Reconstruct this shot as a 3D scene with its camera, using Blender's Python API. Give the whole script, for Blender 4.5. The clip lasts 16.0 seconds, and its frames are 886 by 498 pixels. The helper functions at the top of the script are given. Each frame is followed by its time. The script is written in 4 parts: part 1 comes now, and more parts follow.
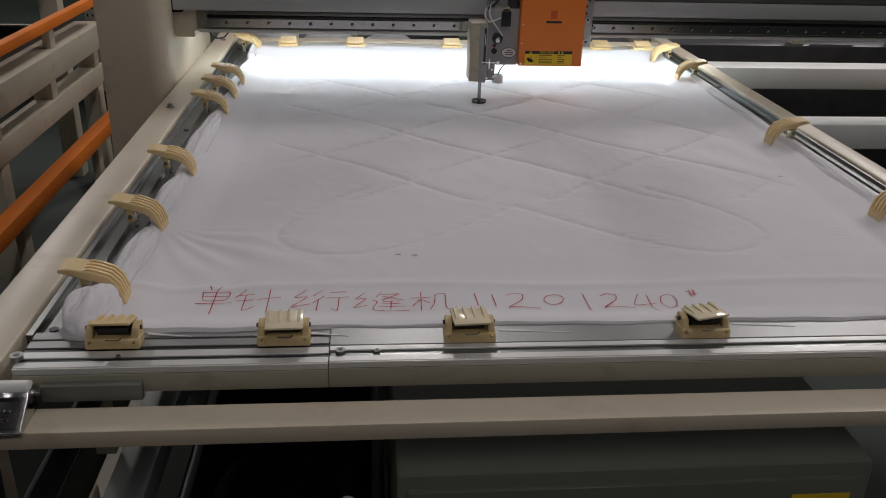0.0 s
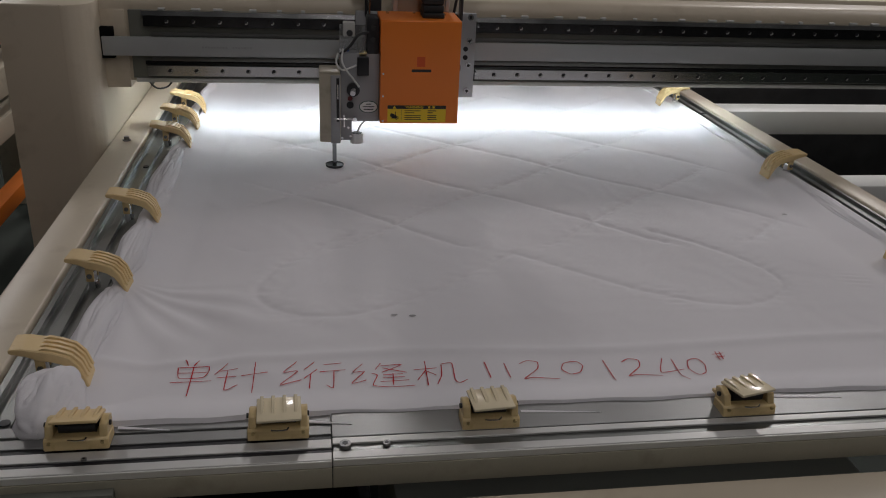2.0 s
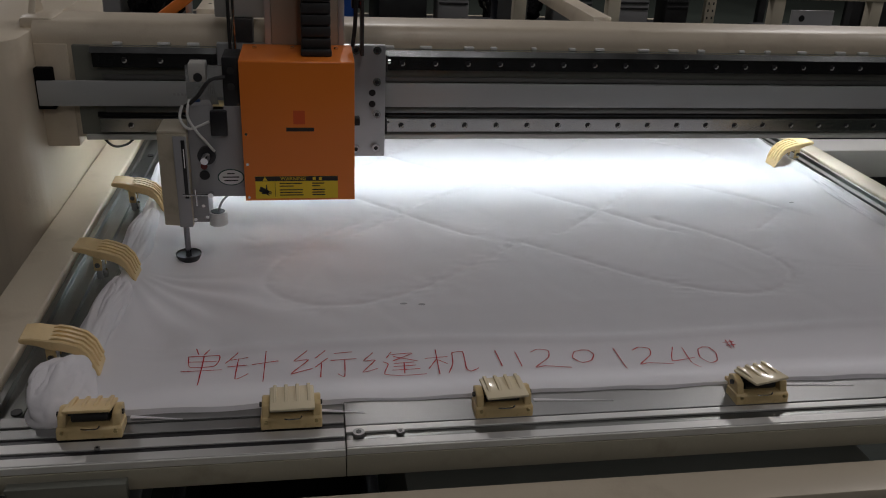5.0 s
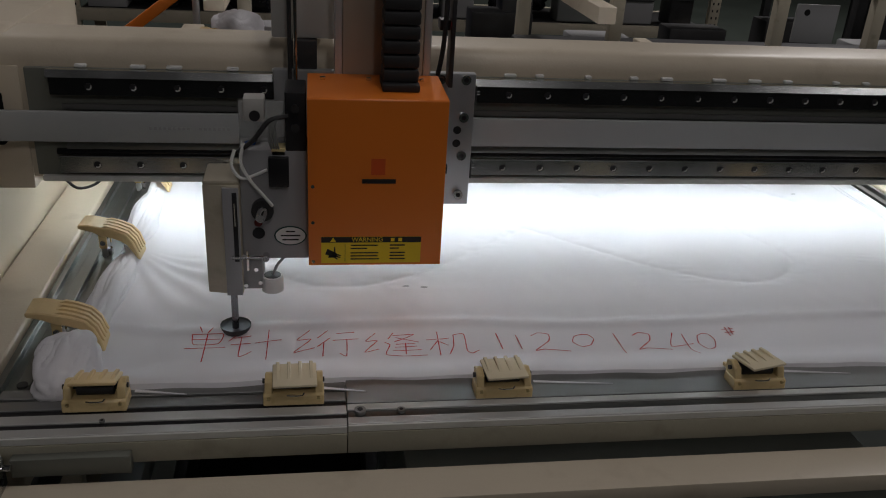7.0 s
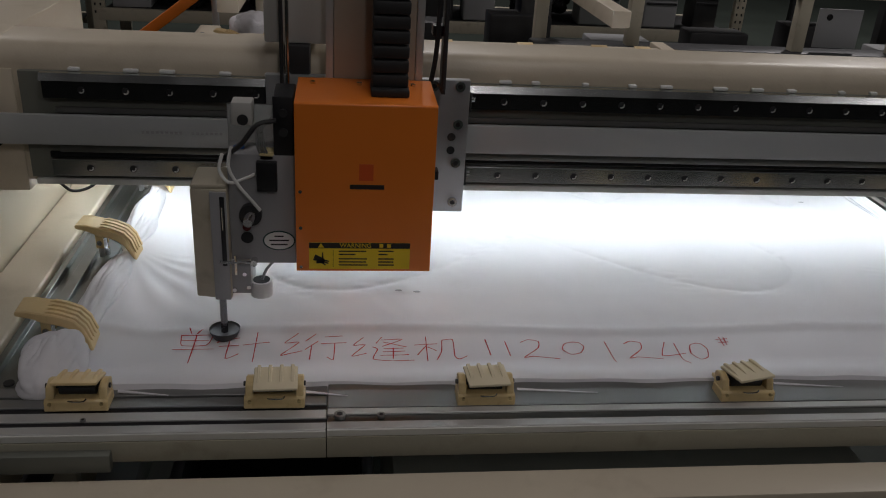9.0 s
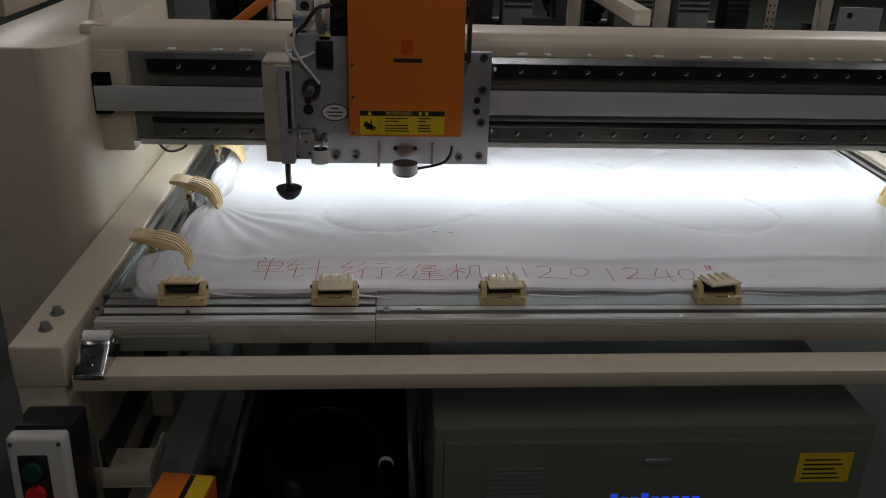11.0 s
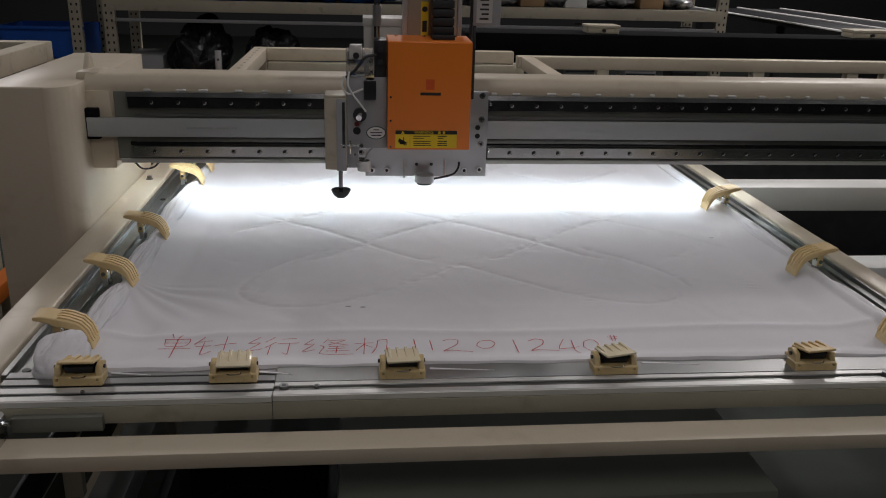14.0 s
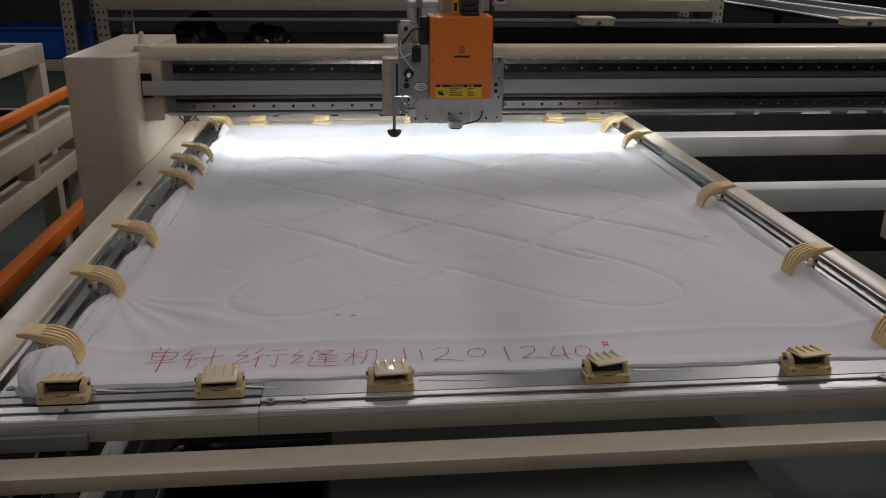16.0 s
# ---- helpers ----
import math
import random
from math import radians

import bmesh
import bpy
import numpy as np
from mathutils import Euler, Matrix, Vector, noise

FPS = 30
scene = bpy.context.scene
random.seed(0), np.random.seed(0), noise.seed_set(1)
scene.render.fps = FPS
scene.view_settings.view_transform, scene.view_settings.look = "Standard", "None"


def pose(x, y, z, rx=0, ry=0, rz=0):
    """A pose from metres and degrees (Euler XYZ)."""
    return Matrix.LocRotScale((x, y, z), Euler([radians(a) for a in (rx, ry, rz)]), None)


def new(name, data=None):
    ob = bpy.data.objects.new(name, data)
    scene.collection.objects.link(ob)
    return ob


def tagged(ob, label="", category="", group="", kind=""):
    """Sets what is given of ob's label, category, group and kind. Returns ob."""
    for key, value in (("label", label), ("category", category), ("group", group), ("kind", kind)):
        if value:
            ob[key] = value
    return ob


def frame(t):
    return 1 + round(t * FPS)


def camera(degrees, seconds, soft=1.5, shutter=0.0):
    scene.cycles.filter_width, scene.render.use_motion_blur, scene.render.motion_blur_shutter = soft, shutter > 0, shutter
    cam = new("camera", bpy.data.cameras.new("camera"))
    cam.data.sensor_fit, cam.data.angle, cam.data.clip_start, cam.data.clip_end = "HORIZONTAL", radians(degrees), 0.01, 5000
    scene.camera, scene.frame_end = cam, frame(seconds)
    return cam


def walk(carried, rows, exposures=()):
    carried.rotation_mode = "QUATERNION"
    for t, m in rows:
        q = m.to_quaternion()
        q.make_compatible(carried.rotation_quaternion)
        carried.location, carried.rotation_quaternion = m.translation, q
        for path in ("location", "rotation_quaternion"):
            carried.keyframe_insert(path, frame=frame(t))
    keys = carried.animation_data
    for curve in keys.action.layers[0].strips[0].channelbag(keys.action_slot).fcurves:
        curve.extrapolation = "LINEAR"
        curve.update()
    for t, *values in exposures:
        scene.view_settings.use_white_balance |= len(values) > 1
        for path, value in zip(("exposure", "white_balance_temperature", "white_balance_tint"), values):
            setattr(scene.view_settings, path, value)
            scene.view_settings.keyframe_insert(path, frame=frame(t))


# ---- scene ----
cam = camera(55.2, 16.0, soft=1.05)
# seconds, eye x y z, yaw, pitch, lean
PATH = [
    (0, 0.149, -0.989, 1.395, -5.53, -24.53, 1.81),
    (0.5, 0.174, -0.862, 1.400, -5.56, -24.34, 1.70),
    (1, 0.131, -0.820, 1.405, -6.62, -23.88, 2.45),
    (1.5, 0.097, -0.823, 1.407, -8.83, -23.77, 2.77),
    (2, 0.083, -0.823, 1.406, -9.26, -23.78, 2.67),
    (2.5, 0.082, -0.822, 1.408, -9.26, -23.89, 2.32),
    (3, 0.087, -0.817, 1.405, -9.61, -23.87, 1.88),
    (3.5, 0.085, -0.807, 1.409, -10.03, -24.24, 2.03),
    (4, 0.074, -0.812, 1.404, -9.88, -23.94, 2.11),
    (6.5, 0.063, -0.822, 1.399, -9.29, -25.44, 3.53),
    (7, 0.062, -0.830, 1.395, -9.40, -25.08, 3.60),
    (7.5, 0.074, -0.820, 1.405, -8.71, -25.96, 3.32),
    (8, 0.079, -0.819, 1.404, -8.66, -25.90, 3.04),
    (10.3, 0.153, -0.958, 1.397, -3.46, -23.74, 2.21),
    (10.5, 0.141, -1.011, 1.396, -3.42, -23.64, 1.15),
    (11, 0.116, -1.117, 1.389, -3.94, -23.91, 1.68),
    (11.5, 0.170, -1.145, 1.399, -2.39, -23.93, 3.62),
    (12, 0.195, -1.145, 1.399, -2.44, -24.06, 3.22),
    (12.5, 0.202, -1.142, 1.415, -4.86, -20.93, 3.02),
    (13, 0.222, -1.146, 1.429, -6.27, -18.65, 2.36),
    (13.5, 0.228, -1.144, 1.419, -6.23, -18.43, 1.81),
    (14, 0.226, -1.144, 1.408, -5.81, -19.15, 1.55),
    (14.5, 0.232, -1.139, 1.415, -5.73, -19.82, 0.97),
    (15, 0.236, -1.147, 1.411, -5.62, -19.59, 0.75),
    (15.5, 0.233, -1.149, 1.413, -5.55, -19.62, 0.78),
    (16, 0.250, -1.119, 1.429, -5.71, -19.76, 0.61),
]
walk(cam, [(t, pose(x, y, z, 90 + p, 0, yaw) @ pose(0, 0, 0, 0, 0, lean)) for t, x, y, z, yaw, p, lean in PATH],
     exposures=[(0.0, 0.3), (0.5, 0.27), (1.5, 0.05), (2.5, -0.08), (3.5, -0.17), (4.2, -0.18), (6.3, -0.14), (8.2, -0.12), (10.3, -0.08), (12.0, 0.02), (12.5, 0.24), (14.0, 0.21), (15.5, 0.2), (16.0, 0.15)])

# ---- world and light ----
world = bpy.data.worlds.new("hall_air")
scene.world = world
world.use_nodes = True
world.node_tree.nodes["Background"].inputs[0].default_value = (0.9, 0.95, 1.0, 1)
world.node_tree.nodes["Background"].inputs[1].default_value = 0.02


def hall_lamp(x, y, watts, sx=0.25, sy=1.3):
    d = bpy.data.lights.new("tube_light", "AREA")
    d.shape, d.size, d.size_y, d.energy, d.color = "RECTANGLE", sx, sy, watts, (1.0, 0.95, 0.95)
    o = new("tube_light", d)
    o.matrix_world = pose(x, y, 4.35)


LAMPS = [(-3.2, -4.0, 8), (0.6, -4.0, 26), (4.4, -4.0, 9), (-3.2, 1.6, 9), (0.6, -0.6, 13.5), (4.4, 1.6, 50), (-3.2, 5.6, 55), (0.6, 5.6, 62), (4.4, 5.6, 105)]
for lx, ly, watts in LAMPS:
    hall_lamp(lx, ly, watts)


# ---- materials ----
def mat(name, color, rough=0.5, metal=0.0, var=0.12, scale=6.0, bump=0.0, bscale=200.0, emit=0.0, spec=0.5, dirt=None, coat=0.0, island=0.0):
    m = bpy.data.materials.new(name)
    m.use_nodes = True
    nt = m.node_tree
    b = nt.nodes["Principled BSDF"]
    b.inputs["Roughness"].default_value, b.inputs["Metallic"].default_value = rough, metal
    b.inputs["Specular IOR Level"].default_value = spec
    b.inputs["Coat Weight"].default_value = coat
    tc = nt.nodes.new("ShaderNodeTexCoord")
    n1 = nt.nodes.new("ShaderNodeTexNoise")
    n1.inputs["Scale"].default_value, n1.inputs["Detail"].default_value = scale, 6.0
    nt.links.new(tc.outputs["Object"], n1.inputs["Vector"])
    ramp = nt.nodes.new("ShaderNodeValToRGB")
    c = color
    ramp.color_ramp.elements[0].position, ramp.color_ramp.elements[1].position = 0.3, 0.7
    ramp.color_ramp.elements[0].color = (*[v * (1 - var) for v in c], 1)
    ramp.color_ramp.elements[1].color = (*[min(1, v * (1 + var * 0.6)) for v in c], 1)
    nt.links.new(n1.outputs["Fac"], ramp.inputs["Fac"])
    out = ramp.outputs["Color"]
    if dirt:
        n2 = nt.nodes.new("ShaderNodeTexNoise")
        n2.inputs["Scale"].default_value, n2.inputs["Detail"].default_value = scale * 5, 8.0
        nt.links.new(tc.outputs["Object"], n2.inputs["Vector"])
        r2 = nt.nodes.new("ShaderNodeValToRGB")
        r2.color_ramp.elements[0].position, r2.color_ramp.elements[1].position = 0.58, 0.75
        nt.links.new(n2.outputs["Fac"], r2.inputs["Fac"])
        mx = nt.nodes.new("ShaderNodeMix")
        mx.data_type = "RGBA"
        mx.inputs["B"].default_value = (*dirt, 1)
        mul = nt.nodes.new("ShaderNodeMath")
        mul.operation = "MULTIPLY"
        mul.inputs[1].default_value = 0.5
        nt.links.new(r2.outputs["Color"], mul.inputs[0])
        nt.links.new(mul.outputs[0], mx.inputs["Factor"])
        nt.links.new(out, mx.inputs["A"])
        out = mx.outputs["Result"]
    nt.links.new(out, b.inputs["Base Color"])
    n3 = nt.nodes.new("ShaderNodeTexNoise")
    n3.inputs["Scale"].default_value, n3.inputs["Detail"].default_value = bscale, 3.0
    nt.links.new(tc.outputs["Object"], n3.inputs["Vector"])
    mr = nt.nodes.new("ShaderNodeMapRange")
    mr.inputs["To Min"].default_value, mr.inputs["To Max"].default_value = max(0.02, rough - 0.08), min(1, rough + 0.1)
    nt.links.new(n1.outputs["Fac"], mr.inputs["Value"])
    nt.links.new(mr.outputs["Result"], b.inputs["Roughness"])
    if bump:
        bp = nt.nodes.new("ShaderNodeBump")
        bp.inputs["Strength"].default_value, bp.inputs["Distance"].default_value = bump, 0.002
        nt.links.new(n3.outputs["Fac"], bp.inputs["Height"])
        nt.links.new(bp.outputs["Normal"], b.inputs["Normal"])
    if emit:
        b.inputs["Emission Color"].default_value = (*c, 1)
        b.inputs["Emission Strength"].default_value = emit
    return m


CREAM = mat("cream_enamel", (0.615, 0.535, 0.415), 0.38, 0, 0.07, 3, 0.12, 260, dirt=(0.44, 0.36, 0.26))
CREAM_OLD = mat("cream_enamel_worn", (0.50, 0.45, 0.35), 0.45, 0, 0.10, 4, 0.15, 240, dirt=(0.25, 0.21, 0.15))
FABRIC = mat("white_cotton", (0.795, 0.775, 0.80), 0.9, 0, 0.03, 5, 0.25, 900, spec=0.2)
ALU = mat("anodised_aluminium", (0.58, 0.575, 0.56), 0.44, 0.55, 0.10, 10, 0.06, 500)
# aluminium darkened in colour for the dark roof mirrored in the side rails
ALU_SIDE = mat("darkened_aluminium", (0.22, 0.225, 0.215), 0.33, 0.9, 0.14, 9, 0.06, 500)
ALU_ZONE = mat("mid_grey_metal", (0.30, 0.30, 0.295), 0.42, 0.8, 0.12, 9, 0.06, 500)
ALU_DARK = mat("grooved_dark_aluminium", (0.16, 0.16, 0.155), 0.5, 0.6, 0.15, 10, 0.05, 400)
STEEL = mat("ground_steel", (0.56, 0.57, 0.57), 0.19, 1.0, 0.05, 12)
CHROME = mat("polished_steel", (0.75, 0.75, 0.75), 0.1, 1.0, 0.03, 12)
PLATE = mat("milled_plate", (0.55, 0.56, 0.57), 0.36, 0.85, 0.05, 20, 0.05, 500)
GREY = mat("grey_enamel", (0.33, 0.33, 0.335), 0.42, 0, 0.05, 5, 0.1, 300)
LGREY = mat("light_grey_enamel", (0.52, 0.51, 0.48), 0.4, 0, 0.05, 5, 0.1, 300)
BAND = mat("grey_cover_strip", (0.43, 0.445, 0.445), 0.4, 0.1, 0.05, 4)
ORANGE = mat("orange_enamel", (0.86, 0.225, 0.026), 0.36, 0, 0.05, 4, 0.1, 300)
ORANGE_RAIL = mat("orange_rail_paint", (0.85, 0.22, 0.02), 0.45, 0, 0.10, 5, 0.1, 200)
RUBBER = mat("black_rubber", (0.02, 0.02, 0.021), 0.6, 0, 0.2, 30)
BLACK = mat("black_plastic", (0.012, 0.012, 0.014), 0.4, 0, 0.2, 20)
DARK = mat("dark_steel", (0.05, 0.05, 0.052), 0.45, 0.5, 0.2, 12)
BEIGE_D = mat("amber_nylon", (0.66, 0.50, 0.25), 0.4, 0, 0.12, 22, 0.12, 220, dirt=(0.45, 0.31, 0.13))
BEIGE = mat("beige_nylon", (0.73, 0.545, 0.28), 0.42, 0, 0.09, 18, 0.12, 220, dirt=(0.52, 0.36, 0.16))
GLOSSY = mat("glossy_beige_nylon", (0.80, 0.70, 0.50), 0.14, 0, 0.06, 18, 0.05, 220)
STEEL_DIMMED = mat("dimmed_guide_steel", (0.09, 0.09, 0.095), 0.2, 0.9, 0.1, 12)
DARKCHROME = mat("smoked_chrome", (0.22, 0.22, 0.23), 0.2, 1.0, 0.1, 12)
PALE = mat("pale_enamel", (0.82, 0.82, 0.79), 0.4, 0, 0.05, 5, 0.1, 300)
BRASS = mat("dull_brass", (0.45, 0.36, 0.18), 0.3, 1.0, 0.1, 30)
MATT = mat("matt_black_cloth", (0.006, 0.006, 0.0065), 0.95, 0, 0.3, 6, spec=0.1)
INK = mat("red_marker", (0.50, 0.010, 0.020), 0.7, 0, 0.3, 120)
YELLOW = mat("yellow_label", (0.86, 0.60, 0.03), 0.4, 0, 0.03, 10)
LABEL_BLACK = mat("label_black", (0.02, 0.018, 0.018), 0.4, 0, 0.1, 10)
RED = mat("red_plastic", (0.55, 0.03, 0.025), 0.35, 0, 0.1, 20)
GREEN = mat("green_plastic", (0.012, 0.05, 0.045), 0.35, 0, 0.1, 20)
WHITE = mat("white_plastic", (0.72, 0.72, 0.70), 0.4, 0, 0.04, 12)
BLUE = mat("blue_plastic", (0.015, 0.09, 0.42), 0.4, 0, 0.12, 8)
OLIVE = mat("olive_enamel", (0.37, 0.35, 0.275), 0.45, 0, 0.10, 5, 0.12, 260, dirt=(0.24, 0.22, 0.16))
FACE = mat("olive_machined_face", (0.17, 0.175, 0.15), 0.42, 0.1, 0.15, 12, 0.06, 400)
LIP = mat("pale_lip_and_glint", (0.66, 0.66, 0.63), 0.4, 0.2, 0.08, 14)
LED = mat("led_strip", (0.81, 0.935, 1.0), 0.5, 0, 0.0, 5, emit=15.5)
TUBE = mat("tube_diffuser", (1.0, 0.97, 0.95), 0.5, 0, 0.0, 5, emit=3.0)
REDLED = mat("red_indicator", (1.0, 0.03, 0.03), 0.4, 0, 0.0, 5, emit=3.0)
BLUE_GLOW = mat("blue_lettering", (0.03, 0.08, 0.9), 0.4, 0, 0.0, 5, emit=0.5)
FLOOR = mat("green_grey_floor_paint", (0.036, 0.044, 0.037), 0.7, 0, 0.25, 1.2, 0.2, 40, spec=0.2, dirt=(0.03, 0.03, 0.027))
WALL = mat("grey_hall_wall", (0.045, 0.045, 0.047), 0.8, 0, 0.15, 0.8, 0.2, 20)
CEIL = mat("dark_hall_roof", (0.10, 0.10, 0.10), 0.8, 0, 0.15, 0.8)
CARD = mat("brown_cardboard", (0.36, 0.23, 0.12), 0.8, 0, 0.12, 6, 0.2, 100)
TAPE = mat("pale_tape", (0.72, 0.60, 0.30), 0.6, 0, 0.06, 20)
BAG = mat("clear_film_bag", (0.33, 0.32, 0.33), 0.14, 0.25, 0.7, 16, 1.0, 45)
CABGREY = mat("cabinet_grey_green", (0.165, 0.17, 0.14), 0.33, 0, 0.06, 4, 0.12, 260, dirt=(0.15, 0.15, 0.13))
BLUEGREY = mat("blue_grey_enamel", (0.20, 0.21, 0.205), 0.42, 0, 0.08, 4, 0.12, 260)
nt = FABRIC.node_tree
thin = nt.nodes.new("ShaderNodeBsdfTranslucent")
thin.inputs["Color"].default_value = (0.78, 0.80, 0.84, 1)
blend = nt.nodes.new("ShaderNodeMixShader")
blend.inputs["Fac"].default_value = 0.13
nt.links.new(nt.nodes["Principled BSDF"].outputs["BSDF"], blend.inputs[1])
nt.links.new(thin.outputs["BSDF"], blend.inputs[2])
nt.links.new(blend.outputs["Shader"], nt.nodes["Material Output"].inputs["Surface"])
GLASS = bpy.data.materials.new("clear_acrylic")
GLASS.use_nodes = True
GLASS.node_tree.nodes["Principled BSDF"].inputs["Transmission Weight"].default_value = 0.9
GLASS.node_tree.nodes["Principled BSDF"].inputs["Roughness"].default_value = 0.12


# ---- mesh helpers ----
def box(bm, x0, x1, y0, y1, z0, z1, bevel=0.0, seg=2, m=None):
    vs = [bm.verts.new((x, y, z)) for x in (x0, x1) for y in (y0, y1) for z in (z0, z1)]
    fs = [bm.faces.new([vs[i] for i in q]) for q in ((0, 1, 3, 2), (4, 6, 7, 5), (0, 4, 5, 1), (2, 3, 7, 6), (0, 2, 6, 4), (1, 5, 7, 3))]
    if m:
        for v in vs:
            v.co = m @ v.co
    if bevel > 0:
        es = list({e for f in fs for e in f.edges})
        bmesh.ops.bevel(bm, geom=es, offset=bevel, segments=seg, profile=0.5, affect="EDGES", clamp_overlap=True)
    return bm


def B(x0, x1, y0, y1, z0, z1, bevel=0.002, seg=2, m=None):
    return box(bmesh.new(), x0, x1, y0, y1, z0, z1, bevel, seg, m)


def rod(bm, a, b, r, n=16, r2=None):
    a, b = Vector(a), Vector(b)
    d = b - a
    m = Matrix.Translation((a + b) / 2) @ d.to_track_quat("Z", "Y").to_matrix().to_4x4()
    bmesh.ops.create_cone(bm, cap_ends=True, segments=n, radius1=r, radius2=r if r2 is None else r2, depth=d.length, matrix=m)
    return bm


def R(a, b, r, n=16, r2=None):
    return rod(bmesh.new(), a, b, r, n, r2)


def extrude(profile, axis, lo, hi, bevel=0.0, seg=2):
    """A closed outline drawn in two axes, pulled along the third."""
    bm = bmesh.new()
    def put(p, s):
        return {"x": (s, p[0], p[1]), "y": (p[0], s, p[1]), "z": (p[0], p[1], s)}[axis]
    a = [bm.verts.new(put(p, lo)) for p in profile]
    b = [bm.verts.new(put(p, hi)) for p in profile]
    bm.faces.new(a), bm.faces.new(b[::-1])
    n = len(a)
    for i in range(n):
        bm.faces.new((a[i], b[i], b[(i + 1) % n], a[(i + 1) % n]))
    bmesh.ops.recalc_face_normals(bm, faces=bm.faces)
    if bevel:
        bmesh.ops.bevel(bm, geom=bm.edges[:], offset=bevel, segments=seg, profile=0.5, affect="EDGES", clamp_overlap=True)
    return bm


def obj(name, bm, material, smooth=True):
    me = bpy.data.meshes.new(name)
    bmesh.ops.recalc_face_normals(bm, faces=bm.faces)
    bm.to_mesh(me)
    bm.free()
    me.materials.append(material)
    if smooth:
        me.polygons.foreach_set("use_smooth", [True] * len(me.polygons))
        me.set_sharp_from_angle(angle=radians(35))
    return new(name, me)


def part(name, bm, material, parent, label=""):
    o = obj(name, bm, material)
    o.parent = parent
    return tagged(o, label) if label else o


def thing(name, label, category, at=None, group="", kind=""):
    e = new(name)
    e.empty_display_size = 0.05
    if at is not None:
        e.matrix_world = at
    return tagged(e, label, category, group, kind)


def tube_path(pts, r, name, material, parent, label=""):
    """A bent cable or pipe through a few points, as a mesh."""
    bm = bmesh.new()
    P = [Vector(p) for p in pts]
    fine = []
    n = len(P)
    for i in range(n - 1):
        p0, p1, p2, p3 = P[max(i - 1, 0)], P[i], P[i + 1], P[min(i + 2, n - 1)]
        for k in range(6):
            t = k / 6
            fine.append(0.5 * ((2 * p1) + (p2 - p0) * t + (2 * p0 - 5 * p1 + 4 * p2 - p3) * t * t + (3 * p1 - p0 - 3 * p2 + p3) * t ** 3))
    fine.append(P[-1])
    rings = []
    for i, p in enumerate(fine):
        d = (fine[min(i + 1, len(fine) - 1)] - fine[max(i - 1, 0)]).normalized()
        q = d.to_track_quat("Z", "Y")
        rings.append([bm.verts.new(p + q @ Vector((r * math.cos(a * math.pi / 4), r * math.sin(a * math.pi / 4), 0))) for a in range(8)])
    for a, b in zip(rings, rings[1:]):
        for k in range(8):
            bm.faces.new((a[k], a[(k + 1) % 8], b[(k + 1) % 8], b[k]))
    bm.faces.new(rings[0][::-1]), bm.faces.new(rings[-1])
    return part(name, bm, material, parent, label)


def words(text, size, material, parent, m, name="lettering", label=""):
    c = bpy.data.curves.new(name, "FONT")
    c.body, c.size, c.extrude = text, size, 0.0002
    c.align_x, c.align_y = "CENTER", "CENTER"
    tmp = bpy.data.objects.new(name, c)
    me = bpy.data.meshes.new_from_object(tmp)
    bpy.data.objects.remove(tmp)
    me.materials.clear()
    me.materials.append(material)
    o = new(name, me)
    o.parent = parent
    o.matrix_basis = m
    return tagged(o, label) if label else o


# ---- the hall ----
tagged(obj("floor", B(-9, 12, -6, 14, -0.1, 0, 0), FLOOR), "green-grey painted concrete factory floor, scuffed", "floor", kind="structure")
tagged(obj("ceiling", B(-9, 12, -6, 14, 4.6, 4.7, 0), CEIL), "dark factory roof with tube lights", "ceiling", kind="structure")
tagged(obj("wall_north", B(-9, 12, 14, 14.2, 0, 4.6, 0), WALL), "grey hall wall far behind the machines", "wall", kind="structure")
tagged(obj("wall_south", B(-9, 12, -6.2, -6, 0, 4.6, 0), WALL), "grey hall wall", "wall", kind="structure")
tagged(obj("wall_west", B(-9.2, -9, -6, 14, 0, 4.6, 0), WALL), "grey hall wall", "wall", kind="structure")
tagged(obj("wall_east", B(12, 12.2, -6, 14, 0, 4.6, 0), WALL), "grey hall wall", "wall", kind="structure")
for lx, ly, watts in LAMPS:
    t = thing("ceiling_tube_lamp", "white ceiling tube lamp in a slim tray under the roof", "lamp", pose(lx, ly, 4.38), "hall tube lamps")
    part("tray", B(-0.15, 0.15, -0.7, 0.7, 0.03, 0.09), WHITE, t)
    for dy in (-0.5, 0.5):
        part("hanger", R((0, dy, 0.09), (0, dy, 0.225), 0.008), DARK, t)
    for dx in (-0.07, 0.07):
        part("tube", R((dx, -0.65, 0.012), (dx, 0.65, 0.012), 0.013), TUBE, t)

# ---- the table frame of the quilting machine ----
Z = 0.80  # height of the table rails
frame_left = thing("side_beam", "cream enamelled steel side beam of the quilting table", "machine frame", pose(0, 0, 0))
part("beam", B(-0.391, -0.320, -0.113, 2.28, 0.735, Z, 0.004, 3), CREAM, frame_left)
for by in (-0.02, -0.066, 1.2, 2.1):
    hb = part("bolt", R((-0.357, by, Z), (-0.357, by, Z + 0.010), 0.0062, 12), ALU_ZONE, frame_left, "zinc cap screw")
    part("washer", R((-0.357, by, Z), (-0.357, by, Z + 0.0025), 0.0098, 16), ALU_ZONE, hb)
for ly in (-0.075, 1.15, 2.18):
    part("leg", B(-0.39, -0.325, ly - 0.035, ly + 0.035, 0.0, 0.735, 0.004), CREAM_OLD, frame_left)
part("lower_rail", B(-0.385, -0.33, 0.0, 2.3, 0.22, 0.28, 0.004), CREAM_OLD, frame_left)
